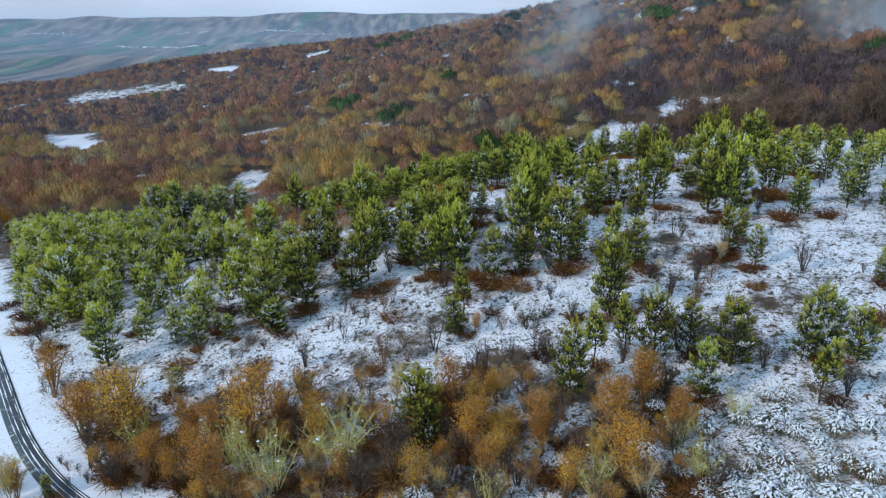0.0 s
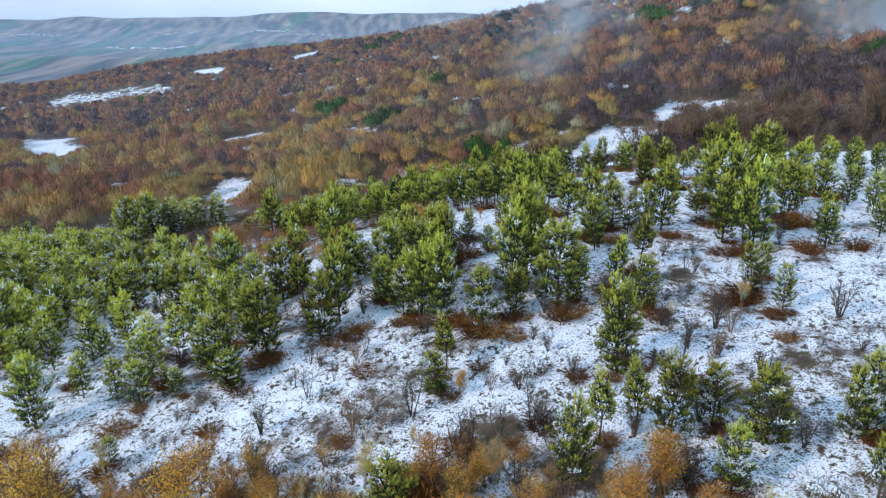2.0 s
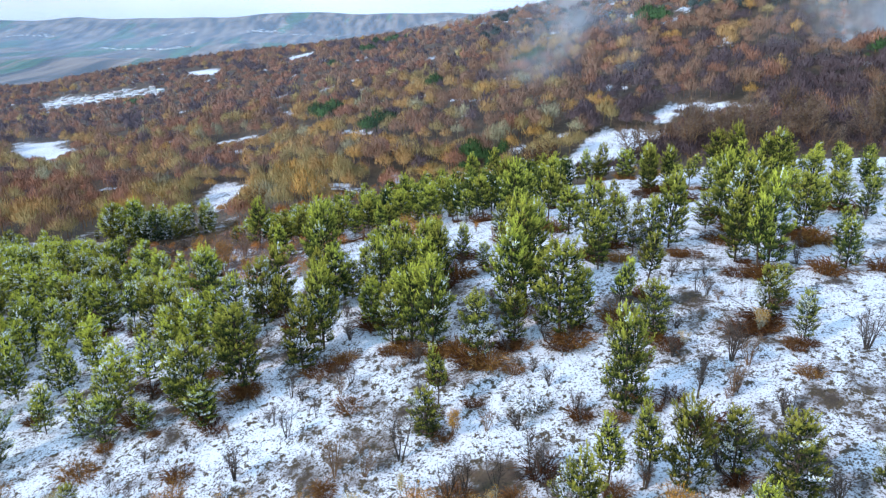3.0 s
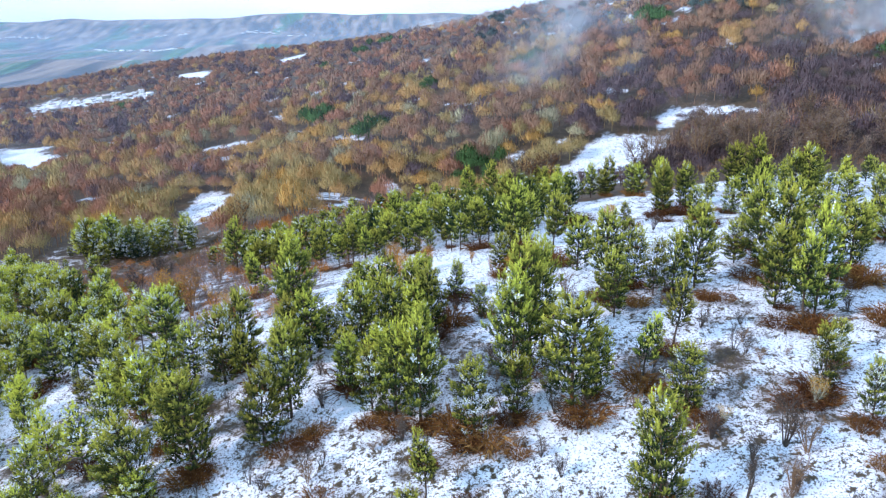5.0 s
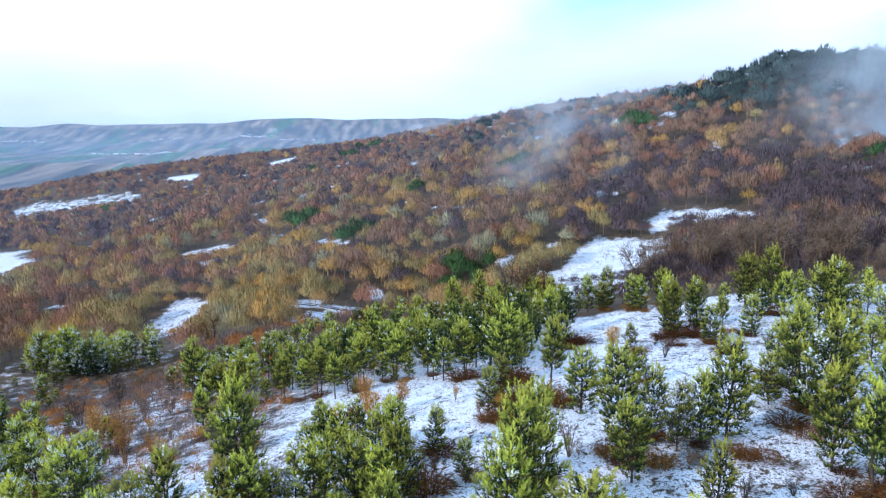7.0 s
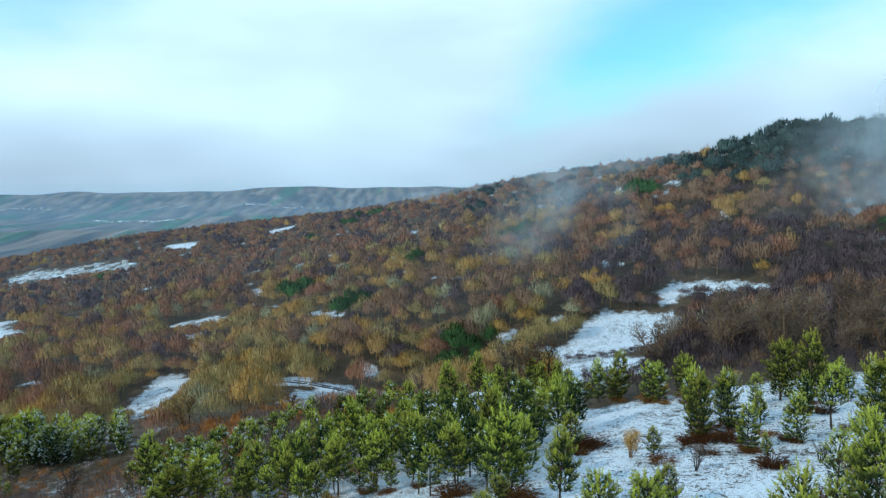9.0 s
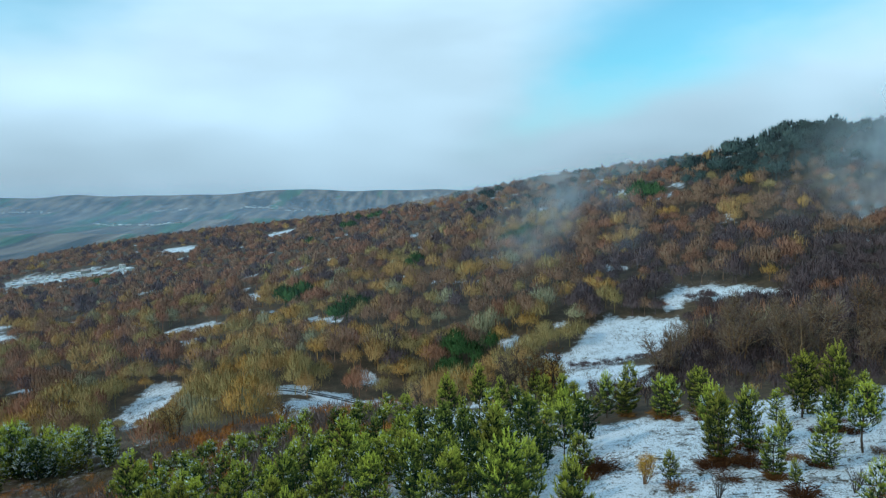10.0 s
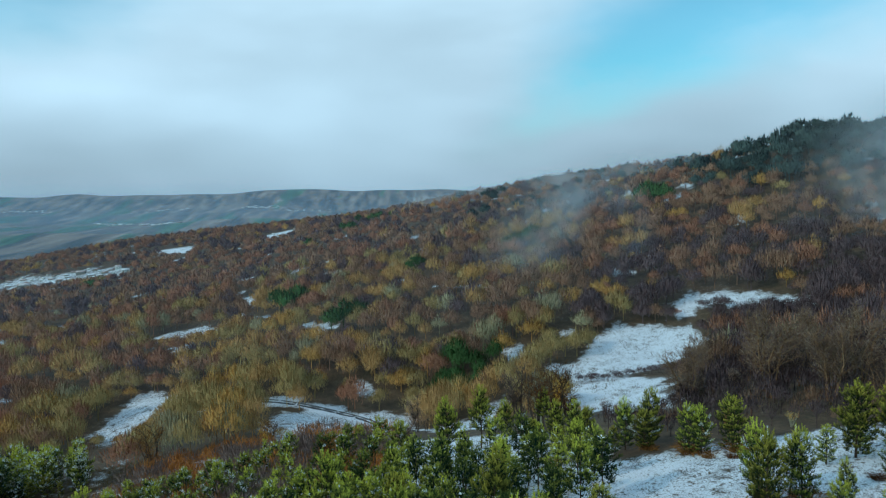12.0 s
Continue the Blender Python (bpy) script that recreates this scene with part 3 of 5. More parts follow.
def plant(kinds, spots, built, label, category, group, seed):
    """Stands copies of the kinds on the ground at (x, y, height)."""
    rng = np.random.default_rng(seed)
    used = set()
    for x, y, h in spots:
        k = int(rng.integers(len(kinds)))
        s = h / built
        wide = s * rng.uniform(0.88, 1.12) if h > 3 else s * rng.uniform(0.9, 1.3)
        m = Matrix.LocRotScale((x, y, float(land(x, y))), Euler((rng.normal(0, 0.03), rng.normal(0, 0.03), rng.uniform(0, 6.28))), (wide, wide, s))
        if k in used:
            copy_thing(kinds[k], m)
        else:
            kinds[k].matrix_basis = m
            tagged(kinds[k], label if isinstance(label, str) else label[k], category, group)
            used.add(k)
    for k, ob in enumerate(kinds):
        if k not in used:
            for o in (*ob.children_recursive, ob):
                bpy.data.objects.remove(o)


# ---- ground ----
def axis_lines(lo, fine_lo, fine_hi, hi, step, grow, most):
    mid = list(np.arange(fine_lo, fine_hi + 0.01, step))
    for end, sign in ((hi, 1), (lo, -1)):
        d, p, side = step, (fine_hi if sign > 0 else fine_lo), []
        while (end - p) * sign > d:
            d = min(d * grow, most)
            p += d * sign
            side.append(p)
        side.append(end)
        mid = mid + side if sign > 0 else side[::-1] + mid
    return np.array(mid)


def build_ground():
    xs = axis_lines(-3500, -100, 90, 2300, 1.9, 1.04, 70)
    ys = axis_lines(-900, 42, 180, 3270, 1.9, 1.024, 50)
    gx, gy = np.meshgrid(xs, ys)
    x, y = gx.ravel(), gy.ravel()
    z = land(x, y)
    near = smooth(420, 250, y) * smooth(160, 110, np.abs(x))
    z = z + near * (0.16 * np.sin(x * 0.9 + 2 * np.sin(y * 0.31)) * np.sin(y * 0.8 + 2 * np.sin(x * 0.27)) + 0.08 * np.sin(x * 2.1 + y) * np.sin(y * 2.3 - x * 0.4))
    flat = smooth(7.0, 3.0, off_line(LANE, x, y))
    z = z * (1 - flat) + land(x, y) * flat
    wood = wooded(x, y).astype(float)
    open_hill = smooth(240, 225, y) * smooth(-140, -110, x)
    snow = np.where(wood > 0, 0.08 + 0.55 * bare_patch(x, y), 0.58)
    snow = np.where((wood == 0) & (open_hill > 0), 0.485 + 0.14 * wobble(x, y) + 0.13 * smooth(95, 130, y), snow)
    brush = (x < -12) & (y > 118) & (y < 236) & (open_hill > 0)
    snow = np.where(brush, 0.40 + 0.12 * wobble(x * 2.6, y * 2.6), snow)
    snow = np.where((y < 66 + 6 * np.sin(x * 0.2)) & (x < 22) & (x > -34) & (y > 44 + 5 * np.sin(x * 0.3)) & (open_hill > 0), 0.36 + 0.2 * wobble(x * 2, y * 2), snow)
    snow = np.where((wood == 0) & (x < -60) & (y > 150) & (y < 300), 0.27 + 0.1 * wobble(x * 2, y * 2), snow)
    snow = snow * (1 - 0.8 * smooth(171, 178, y) * smooth(20, 34, x) * (y < 300))
    for poly in CLEARINGS:
        wx, wy = x + 2.4 * np.sin(y * 0.41 + 2 * np.sin(x * 0.23)), y + 2.8 * np.sin(x * 0.37 + 1.6 * np.sin(y * 0.19))
        soft = sum(inside(poly, wx + 3 * math.cos(k), wy + 3 * math.sin(k)).astype(float) for k in range(7)) / 7
        snow = snow * (1 - soft) + soft * (0.46 if poly is CLEARINGS[11] else 0.56 if poly in (CLEARINGS[3], CLEARINGS[4], CLEARINGS[5]) else 0.72) + soft * 0.10 * wobble(x * 2.2, y * 2.2)
    snow = np.maximum(snow, 0.92 * smooth(5.0, 3.4, off_line(LANE, x, y)))
    snow = np.maximum(snow, 0.9 * smooth(5.0, 3.5, off_line(TRACK, x, y)))
    far = smooth(1000, 1250, np.maximum(y, -x * 1.1 + 150))
    snow = snow * (1 - far)
    nx, ny = len(xs), len(ys)
    i = np.arange(nx * ny).reshape(ny, nx)
    a, b, c, d = i[:-1, :-1].ravel(), i[:-1, 1:].ravel(), i[1:, 1:].ravel(), i[1:, :-1].ravel()
    me = soup("ground", np.c_[x, y, z], np.concatenate([np.c_[a, b, c], np.c_[a, c, d]]), GROUND)
    me.attributes.new("snow", "FLOAT", "POINT").data.foreach_set("value", snow.astype(np.float32))
    me.attributes.new("far", "FLOAT", "POINT").data.foreach_set("value", far.astype(np.float32))
    me.polygons.foreach_set("use_smooth", np.ones(len(me.polygons), bool))
    return tagged(new("ground", me), "snow-dusted hillside and valley with brown leaf litter", "ground", kind="structure")


build_ground()


def ribbon(line, half, lift, shift=0.0, step=1.2, ragged=None):
    """A strip laid on the land along a line."""
    pts = []
    for (x0, y0), (x1, y1) in zip(line, line[1:]):
        n = max(1, int(math.hypot(x1 - x0, y1 - y0) / step))
        pts += [(x0 + (x1 - x0) * k / n, y0 + (y1 - y0) * k / n) for k in range(n)]
    pts = np.array(pts + [line[-1]], float)
    for _ in range(12):
        pts[1:-1] = (pts[:-2] + 2 * pts[1:-1] + pts[2:]) / 4
    d = unit(np.gradient(pts, axis=0))
    side = np.c_[-d[:, 1], d[:, 0]]
    rows = []
    thick = np.ones(len(pts)) if ragged is None else np.random.default_rng(ragged).uniform(-0.5, 1.7, len(pts)).clip(0.03)
    for o in (-half, 0.0, half):
        p = pts + side * (o * thick + shift)[:, None]
        rows.append(np.c_[p, land(p[:, 0], p[:, 1]) + lift + (0.02 if o == 0 else 0)])
    low = [r - (0, 0, 0.3) for r in (rows[0], rows[2])]
    co = np.stack([low[0], rows[0], rows[1], rows[2], low[1]], 1)
    n = len(pts)
    i = np.arange(n * 5).reshape(n, 5)
    a, b, c, e = i[:-1, :-1].ravel(), i[:-1, 1:].ravel(), i[1:, 1:].ravel(), i[1:, :-1].ravel()
    return co.reshape(-1, 3), np.concatenate([np.c_[a, c, b], np.c_[a, e, c]])


road = tagged(new("road", soup("road", *ribbon(LANE, 1.0, 0.07), ASPHALT)), "narrow wet asphalt lane between snowy verges", "road", kind="structure")
for shift in (-0.44, -0.04, 0.52, 0.74):
    part("snow_ridge", soup("snow_ridge", *ribbon(LANE, 0.05, 0.10, shift, 1.6, int(50 + 10 * shift)), SNOW), road)
track = tagged(new("road", soup("forest_road", *ribbon(TRACK, 1.6, 0.10), ASPHALT)), "asphalt lane through the snowy clearing", "road", kind="structure")
part("snow_ridge", soup("snow_ridge", *ribbon(TRACK, 0.35, 0.14, 0.0, 1.2, 9), SNOW), track)

# ---- pines of the plantation: x, y, height ----
STAND_A = [
    (-37.2, 57.0, 2.6), (33.9, 55.7, 6.3), (-1.5, 57.8, 8.6), (24.4, 58.8, 6.2), (39.4, 60.8, 5.5), (12.9, 61.5, 8.2), (34.9, 62.1, 7.3),
    (36.5, 62.6, 8.2), (28.4, 62.9, 9.1), (39.1, 63.9, 5.4), (21.8, 65.7, 7.7), (25.5, 66.2, 6.7), (15.6, 66.4, 7.6),
    (18.9, 66.5, 7.8), (-30.3, 72.9, 3.3), (49.2, 74.6, 5.3), (19.3, 74.9, 8.9), (1.7, 76.0, 6.1), (19.9, 77.2, 7.3),
    (2.6, 79.5, 7.2), (-42.5, 81.3, 8.5), (38.3, 82.0, 5.7), (-31.2, 82.8, 11.5), (-20.9, 82.8, 10.3), (-27.4, 83.6, 7.0),
    (-21.9, 84.2, 7.5), (24.7, 85.6, 7.8), (-29.5, 86.0, 5.5), (36.4, 86.1, 6.7), (7.0, 86.1, 8.3), (15.7, 87.8, 8.6),
]
STAND_B = [
    (-17.8, 87.9, 8.0), (10.8, 88.1, 5.0), (18.0, 88.9, 5.5), (2.3, 89.0, 8.3), (-11.9, 89.4, 10.2), (22.4, 89.6, 7.7),
    (39.3, 89.9, 5.2), (-35.3, 90.0, 8.7), (-42.2, 90.1, 5.5), (-0.0, 90.3, 8.8), (-25.9, 90.4, 7.2), (-2.2, 90.9, 7.7),
    (-23.8, 92.1, 6.4), (10.8, 92.1, 9.6), (-10.2, 92.8, 8.0), (26.9, 95.2, 7.5), (12.7, 95.3, 9.9), (-35.0, 96.6, 6.5),
    (39.8, 96.7, 10.1), (-22.7, 97.0, 5.4), (41.6, 98.1, 10.0), (-5.4, 98.6, 6.3), (-15.9, 99.4, 7.7), (-27.7, 100.1, 6.3),
    (38.8, 100.6, 7.1), (-18.9, 101.7, 7.3), (-57.4, 101.7, 9.3), (22.5, 102.0, 5.7), (-11.6, 102.0, 6.9), (-9.8, 102.4, 6.6),
]
STAND_C = [
    (3.2, 102.7, 6.3), (-4.0, 103.0, 6.3), (-1.0, 103.0, 6.3), (-29.1, 103.6, 6.3), (14.4, 104.0, 8.0), (-35.6, 104.1, 7.7),
    (-8.2, 104.2, 6.7), (-23.3, 104.5, 5.7), (-17.5, 104.6, 8.1), (-62.8, 104.8, 7.2), (-32.0, 105.1, 6.3), (8.7, 105.8, 4.7),
    (-0.5, 105.8, 6.3), (-6.5, 106.1, 6.5), (-20.9, 106.2, 8.3), (28.0, 106.5, 7.2), (32.9, 107.1, 7.6), (30.4, 107.3, 6.1),
    (1.0, 107.6, 6.3), (-35.4, 108.2, 6.3), (43.0, 108.4, 9.2), (50.7, 108.5, 6.7), (-30.1, 108.7, 6.5), (-49.8, 109.2, 6.3),
    (23.3, 109.3, 7.5), (26.6, 109.4, 5.8), (-32.9, 109.4, 6.3), (-44.6, 110.7, 6.3), (-12.9, 110.8, 9.6), (-40.1, 110.9, 6.3),
]
STAND_D = [
    (6.1, 111.6, 4.3), (-28.8, 111.7, 7.8), (42.2, 112.5, 9.0), (40.1, 114.1, 6.7), (-44.6, 114.1, 6.3), (21.3, 116.0, 5.8),
    (60.0, 117.1, 6.5), (-52.5, 118.8, 6.3), (60.2, 119.7, 4.5), (12.2, 119.9, 6.5), (-51.6, 120.4, 6.3), (-32.1, 120.5, 6.3),
    (-59.1, 121.2, 6.3), (-52.8, 121.8, 6.3), (-16.3, 122.5, 6.3), (-55.8, 123.1, 6.3), (-44.4, 123.4, 6.3), (29.8, 123.9, 4.3),
    (14.0, 124.2, 8.5), (-40.0, 124.8, 6.3), (20.0, 125.1, 8.3), (-49.8, 125.3, 6.3), (-45.2, 125.7, 6.3), (-68.8, 125.8, 6.3),
    (-7.0, 126.0, 3.8), (-49.0, 127.2, 6.3), (-67.2, 129.0, 6.3), (15.0, 129.5, 8.5), (67.2, 130.9, 5.8), (-21.6, 131.6, 5.7),
]
STAND_E = [
    (16.2, 131.9, 6.0), (63.6, 132.3, 7.9), (-52.9, 132.5, 6.3), (43.3, 133.0, 3.8), (-43.5, 133.7, 6.3), (-80.3, 134.6, 6.3),
    (-23.8, 135.2, 5.5), (-48.6, 136.2, 6.3), (-36.1, 137.1, 4.9), (62.8, 137.2, 5.3), (-76.0, 137.4, 6.3), (10.7, 137.6, 8.5),
    (44.0, 138.5, 6.7), (-59.8, 138.6, 6.3), (33.4, 139.3, 6.3), (-38.2, 139.9, 5.3), (61.8, 140.2, 8.5), (-71.9, 140.8, 6.3),
    (60.1, 141.1, 7.7), (22.9, 141.4, 6.0), (-7.3, 141.6, 5.4), (-4.6, 142.2, 3.8), (-53.5, 142.4, 6.3), (56.5, 143.1, 8.7),
    (-5.6, 143.7, 6.3), (0.9, 144.3, 4.8), (5.6, 144.5, 4.8), (-66.0, 144.6, 6.3), (48.1, 144.6, 5.8), (2.9, 144.7, 6.3),
]
STAND_F = [
    (41.1, 145.7, 7.4), (-59.9, 145.7, 6.3), (1.1, 145.8, 8.5), (-52.3, 145.8, 6.3), (25.5, 147.1, 8.7), (-10.2, 147.2, 8.0),
    (-1.1, 147.4, 7.4), (-12.7, 147.4, 6.5), (15.2, 148.0, 8.5), (-4.0, 148.3, 8.5), (-15.8, 148.4, 6.1), (45.9, 148.6, 6.9),
    (16.6, 148.7, 7.2), (45.9, 150.5, 7.4), (42.6, 150.7, 6.4), (-19.4, 151.9, 6.5), (-64.8, 152.2, 6.3), (-72.7, 152.8, 6.3),
    (-29.6, 154.5, 8.9), (-69.0, 154.9, 6.3), (-51.9, 155.3, 6.3), (-24.4, 156.1, 6.5), (61.5, 157.3, 7.8), (4.9, 157.6, 8.5),
    (-28.3, 159.4, 7.5), (-30.7, 160.0, 6.7), (58.6, 160.5, 7.3), (-68.4, 161.4, 6.3), (-3.8, 167.7, 8.5), (8.3, 169.7, 8.5),
]
STAND_G = [
    (48.3, 170.3, 5.8), (28.1, 170.4, 8.0), (-59.9, 170.5, 6.2), (-37.0, 170.8, 9.7), (44.5, 171.0, 5.3), (43.3, 172.4, 5.9),
    (18.4, 173.8, 6.3), (39.0, 177.9, 7.1), (36.8, 179.5, 6.1), (40.5, 179.8, 7.3), (35.1, 180.1, 5.9), (11.1, 182.2, 6.3),
    (30.4, 183.5, 6.3), (25.4, 183.7, 8.4), (24.1, 184.6, 6.3), (13.8, 185.0, 8.5), (28.2, 186.7, 6.3), (33.2, 188.1, 6.3),
    (11.6, 190.4, 8.5), (3.9, 192.5, 8.5), (21.6, 196.2, 6.3), (17.2, 197.0, 8.5), (-77.7, 197.4, 12.5), (-100.8, 199.3, 6.3),
    (-123.8, 199.5, 6.3), (-87.0, 204.9, 6.3), (29.7, 209.2, 6.3), (-83.9, 211.7, 11.0), (-88.4, 213.7, 6.3), (-104.8, 216.1, 6.3),
]
STAND_H = [
    (-127.7, 216.6, 6.3), (-124.2, 221.8, 6.3), (-118.6, 225.4, 6.3), (-91.4, 227.1, 6.3), (-103.2, 228.3, 6.3), (-79.5, 233.5, 13.1),
    (-72.8, 233.6, 9.7), (-119.3, 234.0, 6.3), (-76.0, 234.2, 11.6), (-86.7, 234.7, 12.9), (-83.9, 235.1, 13.2), (-93.5, 236.3, 11.4),
    (-100.0, 237.3, 10.7), (-107.2, 239.3, 9.5), (-84.4, 240.2, 6.3), (-91.2, 242.6, 6.3), (-108.1, 247.6, 6.3), (-103.0, 249.8, 6.3),
    (-124.0, 250.8, 6.3), (-97.5, 251.6, 6.3), (-89.6, 252.0, 6.3),
]
STAND_ALL = STAND_A + STAND_B + STAND_C + STAND_D + STAND_E + STAND_F + STAND_G + STAND_H

THICKETS = [   # outline, spacing, heights
    ([(-76, 114), (-64, 101), (-49, 89), (-36, 84), (-22, 85), (-19, 93), (-28, 112), (-37, 124), (-52, 150), (-75, 160), (-92, 150)], 3.5, (5.2, 7.8)),
    ([(-38, 165), (-18, 153), (-4, 147), (5, 138), (17, 130), (22, 142), (30, 160), (32, 172), (26, 182), (10, 181), (-8, 172), (-38, 182)], 3.7, (5.8, 8.2)),
    ([(44, 129), (59, 157), (75, 150), (80, 126), (70, 100), (56, 92), (49, 93), (48, 102), (40, 104)], 5.2, (4.8, 6.2)),
    ([(54, 160), (62, 172), (84, 162), (90, 140), (80, 130)], 4.2, (3.4, 4.8)),
    ([(-7, 117), (5, 114), (5, 93), (4, 86), (-4, 88)], 3.0, (5.5, 7.5)),
    ([(-110, 241), (-99, 250), (-72, 241), (-66, 232), (-90, 231)], 2.9, (8.0, 10.5)),
    ([(-90, 150), (-112, 172), (-130, 200), (-124, 226), (-100, 216), (-72, 170)], 3.5, (6.0, 8.0)),
    ([(-52, 186), (-36, 183), (-8, 175), (8, 184), (2, 206), (-20, 214), (-47, 216)], 4.6, (5.5, 7.5)),
    ([(76, 100), (110, 96), (112, 130), (84, 128)], 5.0, (4.2, 5.6)),
]


def fill_thickets(stand):
    """Pines between those set singly, wherever a stand is dense."""
    rng = np.random.default_rng(4)
    for outline, gap, (lo, hi) in THICKETS:
        xs, ys = [p[0] for p in outline], [p[1] for p in outline]
        gx, gy = np.meshgrid(np.arange(min(xs), max(xs), gap), np.arange(min(ys), max(ys), gap))
        x, y = gx.ravel() + rng.uniform(-0.4, 0.4, gx.size) * gap, gy.ravel() + rng.uniform(-0.4, 0.4, gx.size) * gap
        ok = inside(outline, x, y) & (off_line(LANE, x, y) > 5.5)
        for a, b in zip(x[ok], y[ok]):
            if all((a - p) ** 2 + (b - q) ** 2 > (0.8 * gap) ** 2 for p, q, _ in stand):
                stand.append((float(a), float(b), float(rng.uniform(lo, hi))))
    return stand


FILL = fill_thickets(list(STAND_ALL))[len(STAND_ALL):]
PINE_KINDS = [pine(11, 1.0, 0.15), pine(12, 1.12, 0.25), pine(13, 0.8, 0.12, 0.3), pine(14, 1.0, 0.8), pine(15, 1.15, 0.5), pine(16, 0.92, 0.2), pine(17, 1.05, 2.0)]
PINE_LABELS = ["green young pine with upright bright shoots", "bushy green young pine above snowy ground", "slender green young pine with bare lower trunk",
               "young pine with a little snow on its boughs", "broad young pine dusted with snow", "young green pine among dead bracken", "bushy pine with many clods of snow"]


def thicket(name, label, spots, seed):
    """Pines too close to tell apart, as one mesh made from thinned crowns on plain trunks."""
    rng = np.random.default_rng(seed)
    cos_, tips, stems, flakes = [], [], [], []
    for x, y, h in spots:
        co, tip = CROWNS[int(rng.integers(len(CROWNS)))]
        k = (rng.random(len(co)) < 0.35) & ((co[:, :, 2].mean(1) > 1.9) | (y < 122) | (x < -42) | (x > 36))
        c, s, tip = co[k], h / 7.0, tip[k]
        mid = c.mean(1, keepdims=True)
        c = mid + (c - mid) * 1.6
        an = rng.uniform(0, 6.28)
        turn = np.array([(math.cos(an), math.sin(an), 0), (-math.sin(an), math.cos(an), 0), (0, 0, 1)])
        at = np.array([x, y, float(land(x, y))])
        q = mid[:, 0] * 1.9
        bough = np.sin(q[:, 0] + 3.1 * np.sin(q[:, 2] * 0.7 + x)) * np.sin(q[:, 1] + 2.3 * np.sin(q[:, 2] + y)) + 0.25 * np.sin(q[:, 2] * 3)
        white = (bough > (0.15 if x < -62 and y > 225 else 0.48 if x < -18 else 0.85) - 0.12 * rng.normal()) & (rng.random(len(c)) < 0.55) & (tip.mean(1) > 0.25)
        c = c @ turn * s + at
        cos_.append(c[~white].reshape(-1, 3))
        middle = c[white].mean(1, keepdims=True)
        flakes.append((middle + (c[white] - middle) * 0.88).reshape(-1, 3))
        # light and shade in the needle tone: west stand paler, tall stand darker
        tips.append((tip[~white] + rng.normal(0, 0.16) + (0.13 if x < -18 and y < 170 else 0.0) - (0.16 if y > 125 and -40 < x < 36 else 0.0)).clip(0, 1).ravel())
        stems.append(tube([at - (0, 0, 0.3), at + (0, 0, h * 0.9)], [0.11, 0.02], 4))
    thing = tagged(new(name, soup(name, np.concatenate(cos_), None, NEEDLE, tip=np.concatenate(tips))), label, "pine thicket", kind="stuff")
    tagged(part("trunkwork", soup("thicket_trunks", *joined(stems), PINE_BARK), thing), kind="stuff")
    tagged(part("snow", soup("thicket_snow", np.concatenate(flakes), None, SNOW), thing, "fresh snow caught in the needles"), kind="stuff")


thicket("pine_thicket", "dense stand of young green pines dusted with snow", FILL, 3)
tall_stand = lambda p: p[1] > 122 and -40 < p[0] < 36
plant([pine(21, 1.0, 0.3, 0.24), pine(22, 0.88, 0.15, 0.30), pine(23, 1.1, 0.5, 0.20)], [p for p in STAND_ALL if tall_stand(p)], 7.0,
      ["tall green pine with a bare lower trunk", "slender dark pine with a bare lower trunk", "broad-topped pine above its bare trunk"], "pine tree", "pines of the plantation", 23)
plant(PINE_KINDS, [p for p in STAND_ALL if p[0] > -18 and not tall_stand(p)], 7.0, PINE_LABELS, "pine tree", "pines of the plantation", 21)
plant([pine(18, 1.05, 2.2), pine(19, 1.15, 3.4), pine(20, 0.9, 1.4)], [p for p in STAND_ALL if p[0] <= -18 and not tall_stand(p)], 7.0,
      ["young pine with snow caught in its boughs", "bushy pine with many clods of snow", "slim green pine lightly dusted with snow"], "pine tree", "pines of the plantation", 22)

# ---- shrubs ----
ORANGE_SPOTS_A = [
    (-46.3, 75.1, 6.9), (-37.7, 74.5, 3.7), (-37.9, 65.7, 5.4), (-30.6, 62.8, 7.2), (-28.3, 67.9, 4.1), (-25.3, 63.7, 5.9),
    (-20.1, 70.2, 4.2), (-14.4, 67.1, 6.3), (-16.4, 65.2, 6.2), (-19.6, 61.1, 7.0), (-10.7, 62.4, 4.8), (-8.5, 68.6, 3.4),
    (-4.8, 60.8, 5.0), (-0.4, 63.6, 4.8), (4.9, 57.1, 5.3), (5.8, 54.0, 5.7), (9.5, 56.1, 4.1), (16.8, 59.4, 5.0),
    (19.7, 58.6, 4.4), (16.2, 54.5, 5.1), (15.6, 49.7, 5.3), (7.9, 50.8, 4.9), (2.3, 56.9, 4.7), (-19.3, 54.2, 5.4),
    (-15.4, 53.0, 4.4), (-20.9, 55.1, 5.4), (16.5, 47.6, 4.7), (4.0, 75.6, 2.1), (27.1, 83.4, 1.9), (-41.6, 134.2, 5.6),
]
ORANGE_SPOTS_B = [
    (-43.2, 133.7, 5.6), (-38.4, 135.1, 5.1), (-32.5, 130.9, 4.9), (-24.8, 125.0, 4.2), (-29.2, 131.4, 4.5), (-16.5, 116.6, 3.1),
    (-5.2, 120.2, 3.9), (-2.3, 120.7, 4.3), (-2.7, 116.1, 3.8), (-0.1, 121.9, 1.6), (34.9, 84.4, 2.9), (-36.5, 125.8, 4.3),
    (15.6, 121.0, 3.1), (13.2, 119.4, 3.1), (11.1, 120.5, 2.3), (8.9, 126.9, 2.1), (31.2, 141.2, 2.8),
]
ORANGE_SPOTS = ORANGE_SPOTS_A + ORANGE_SPOTS_B
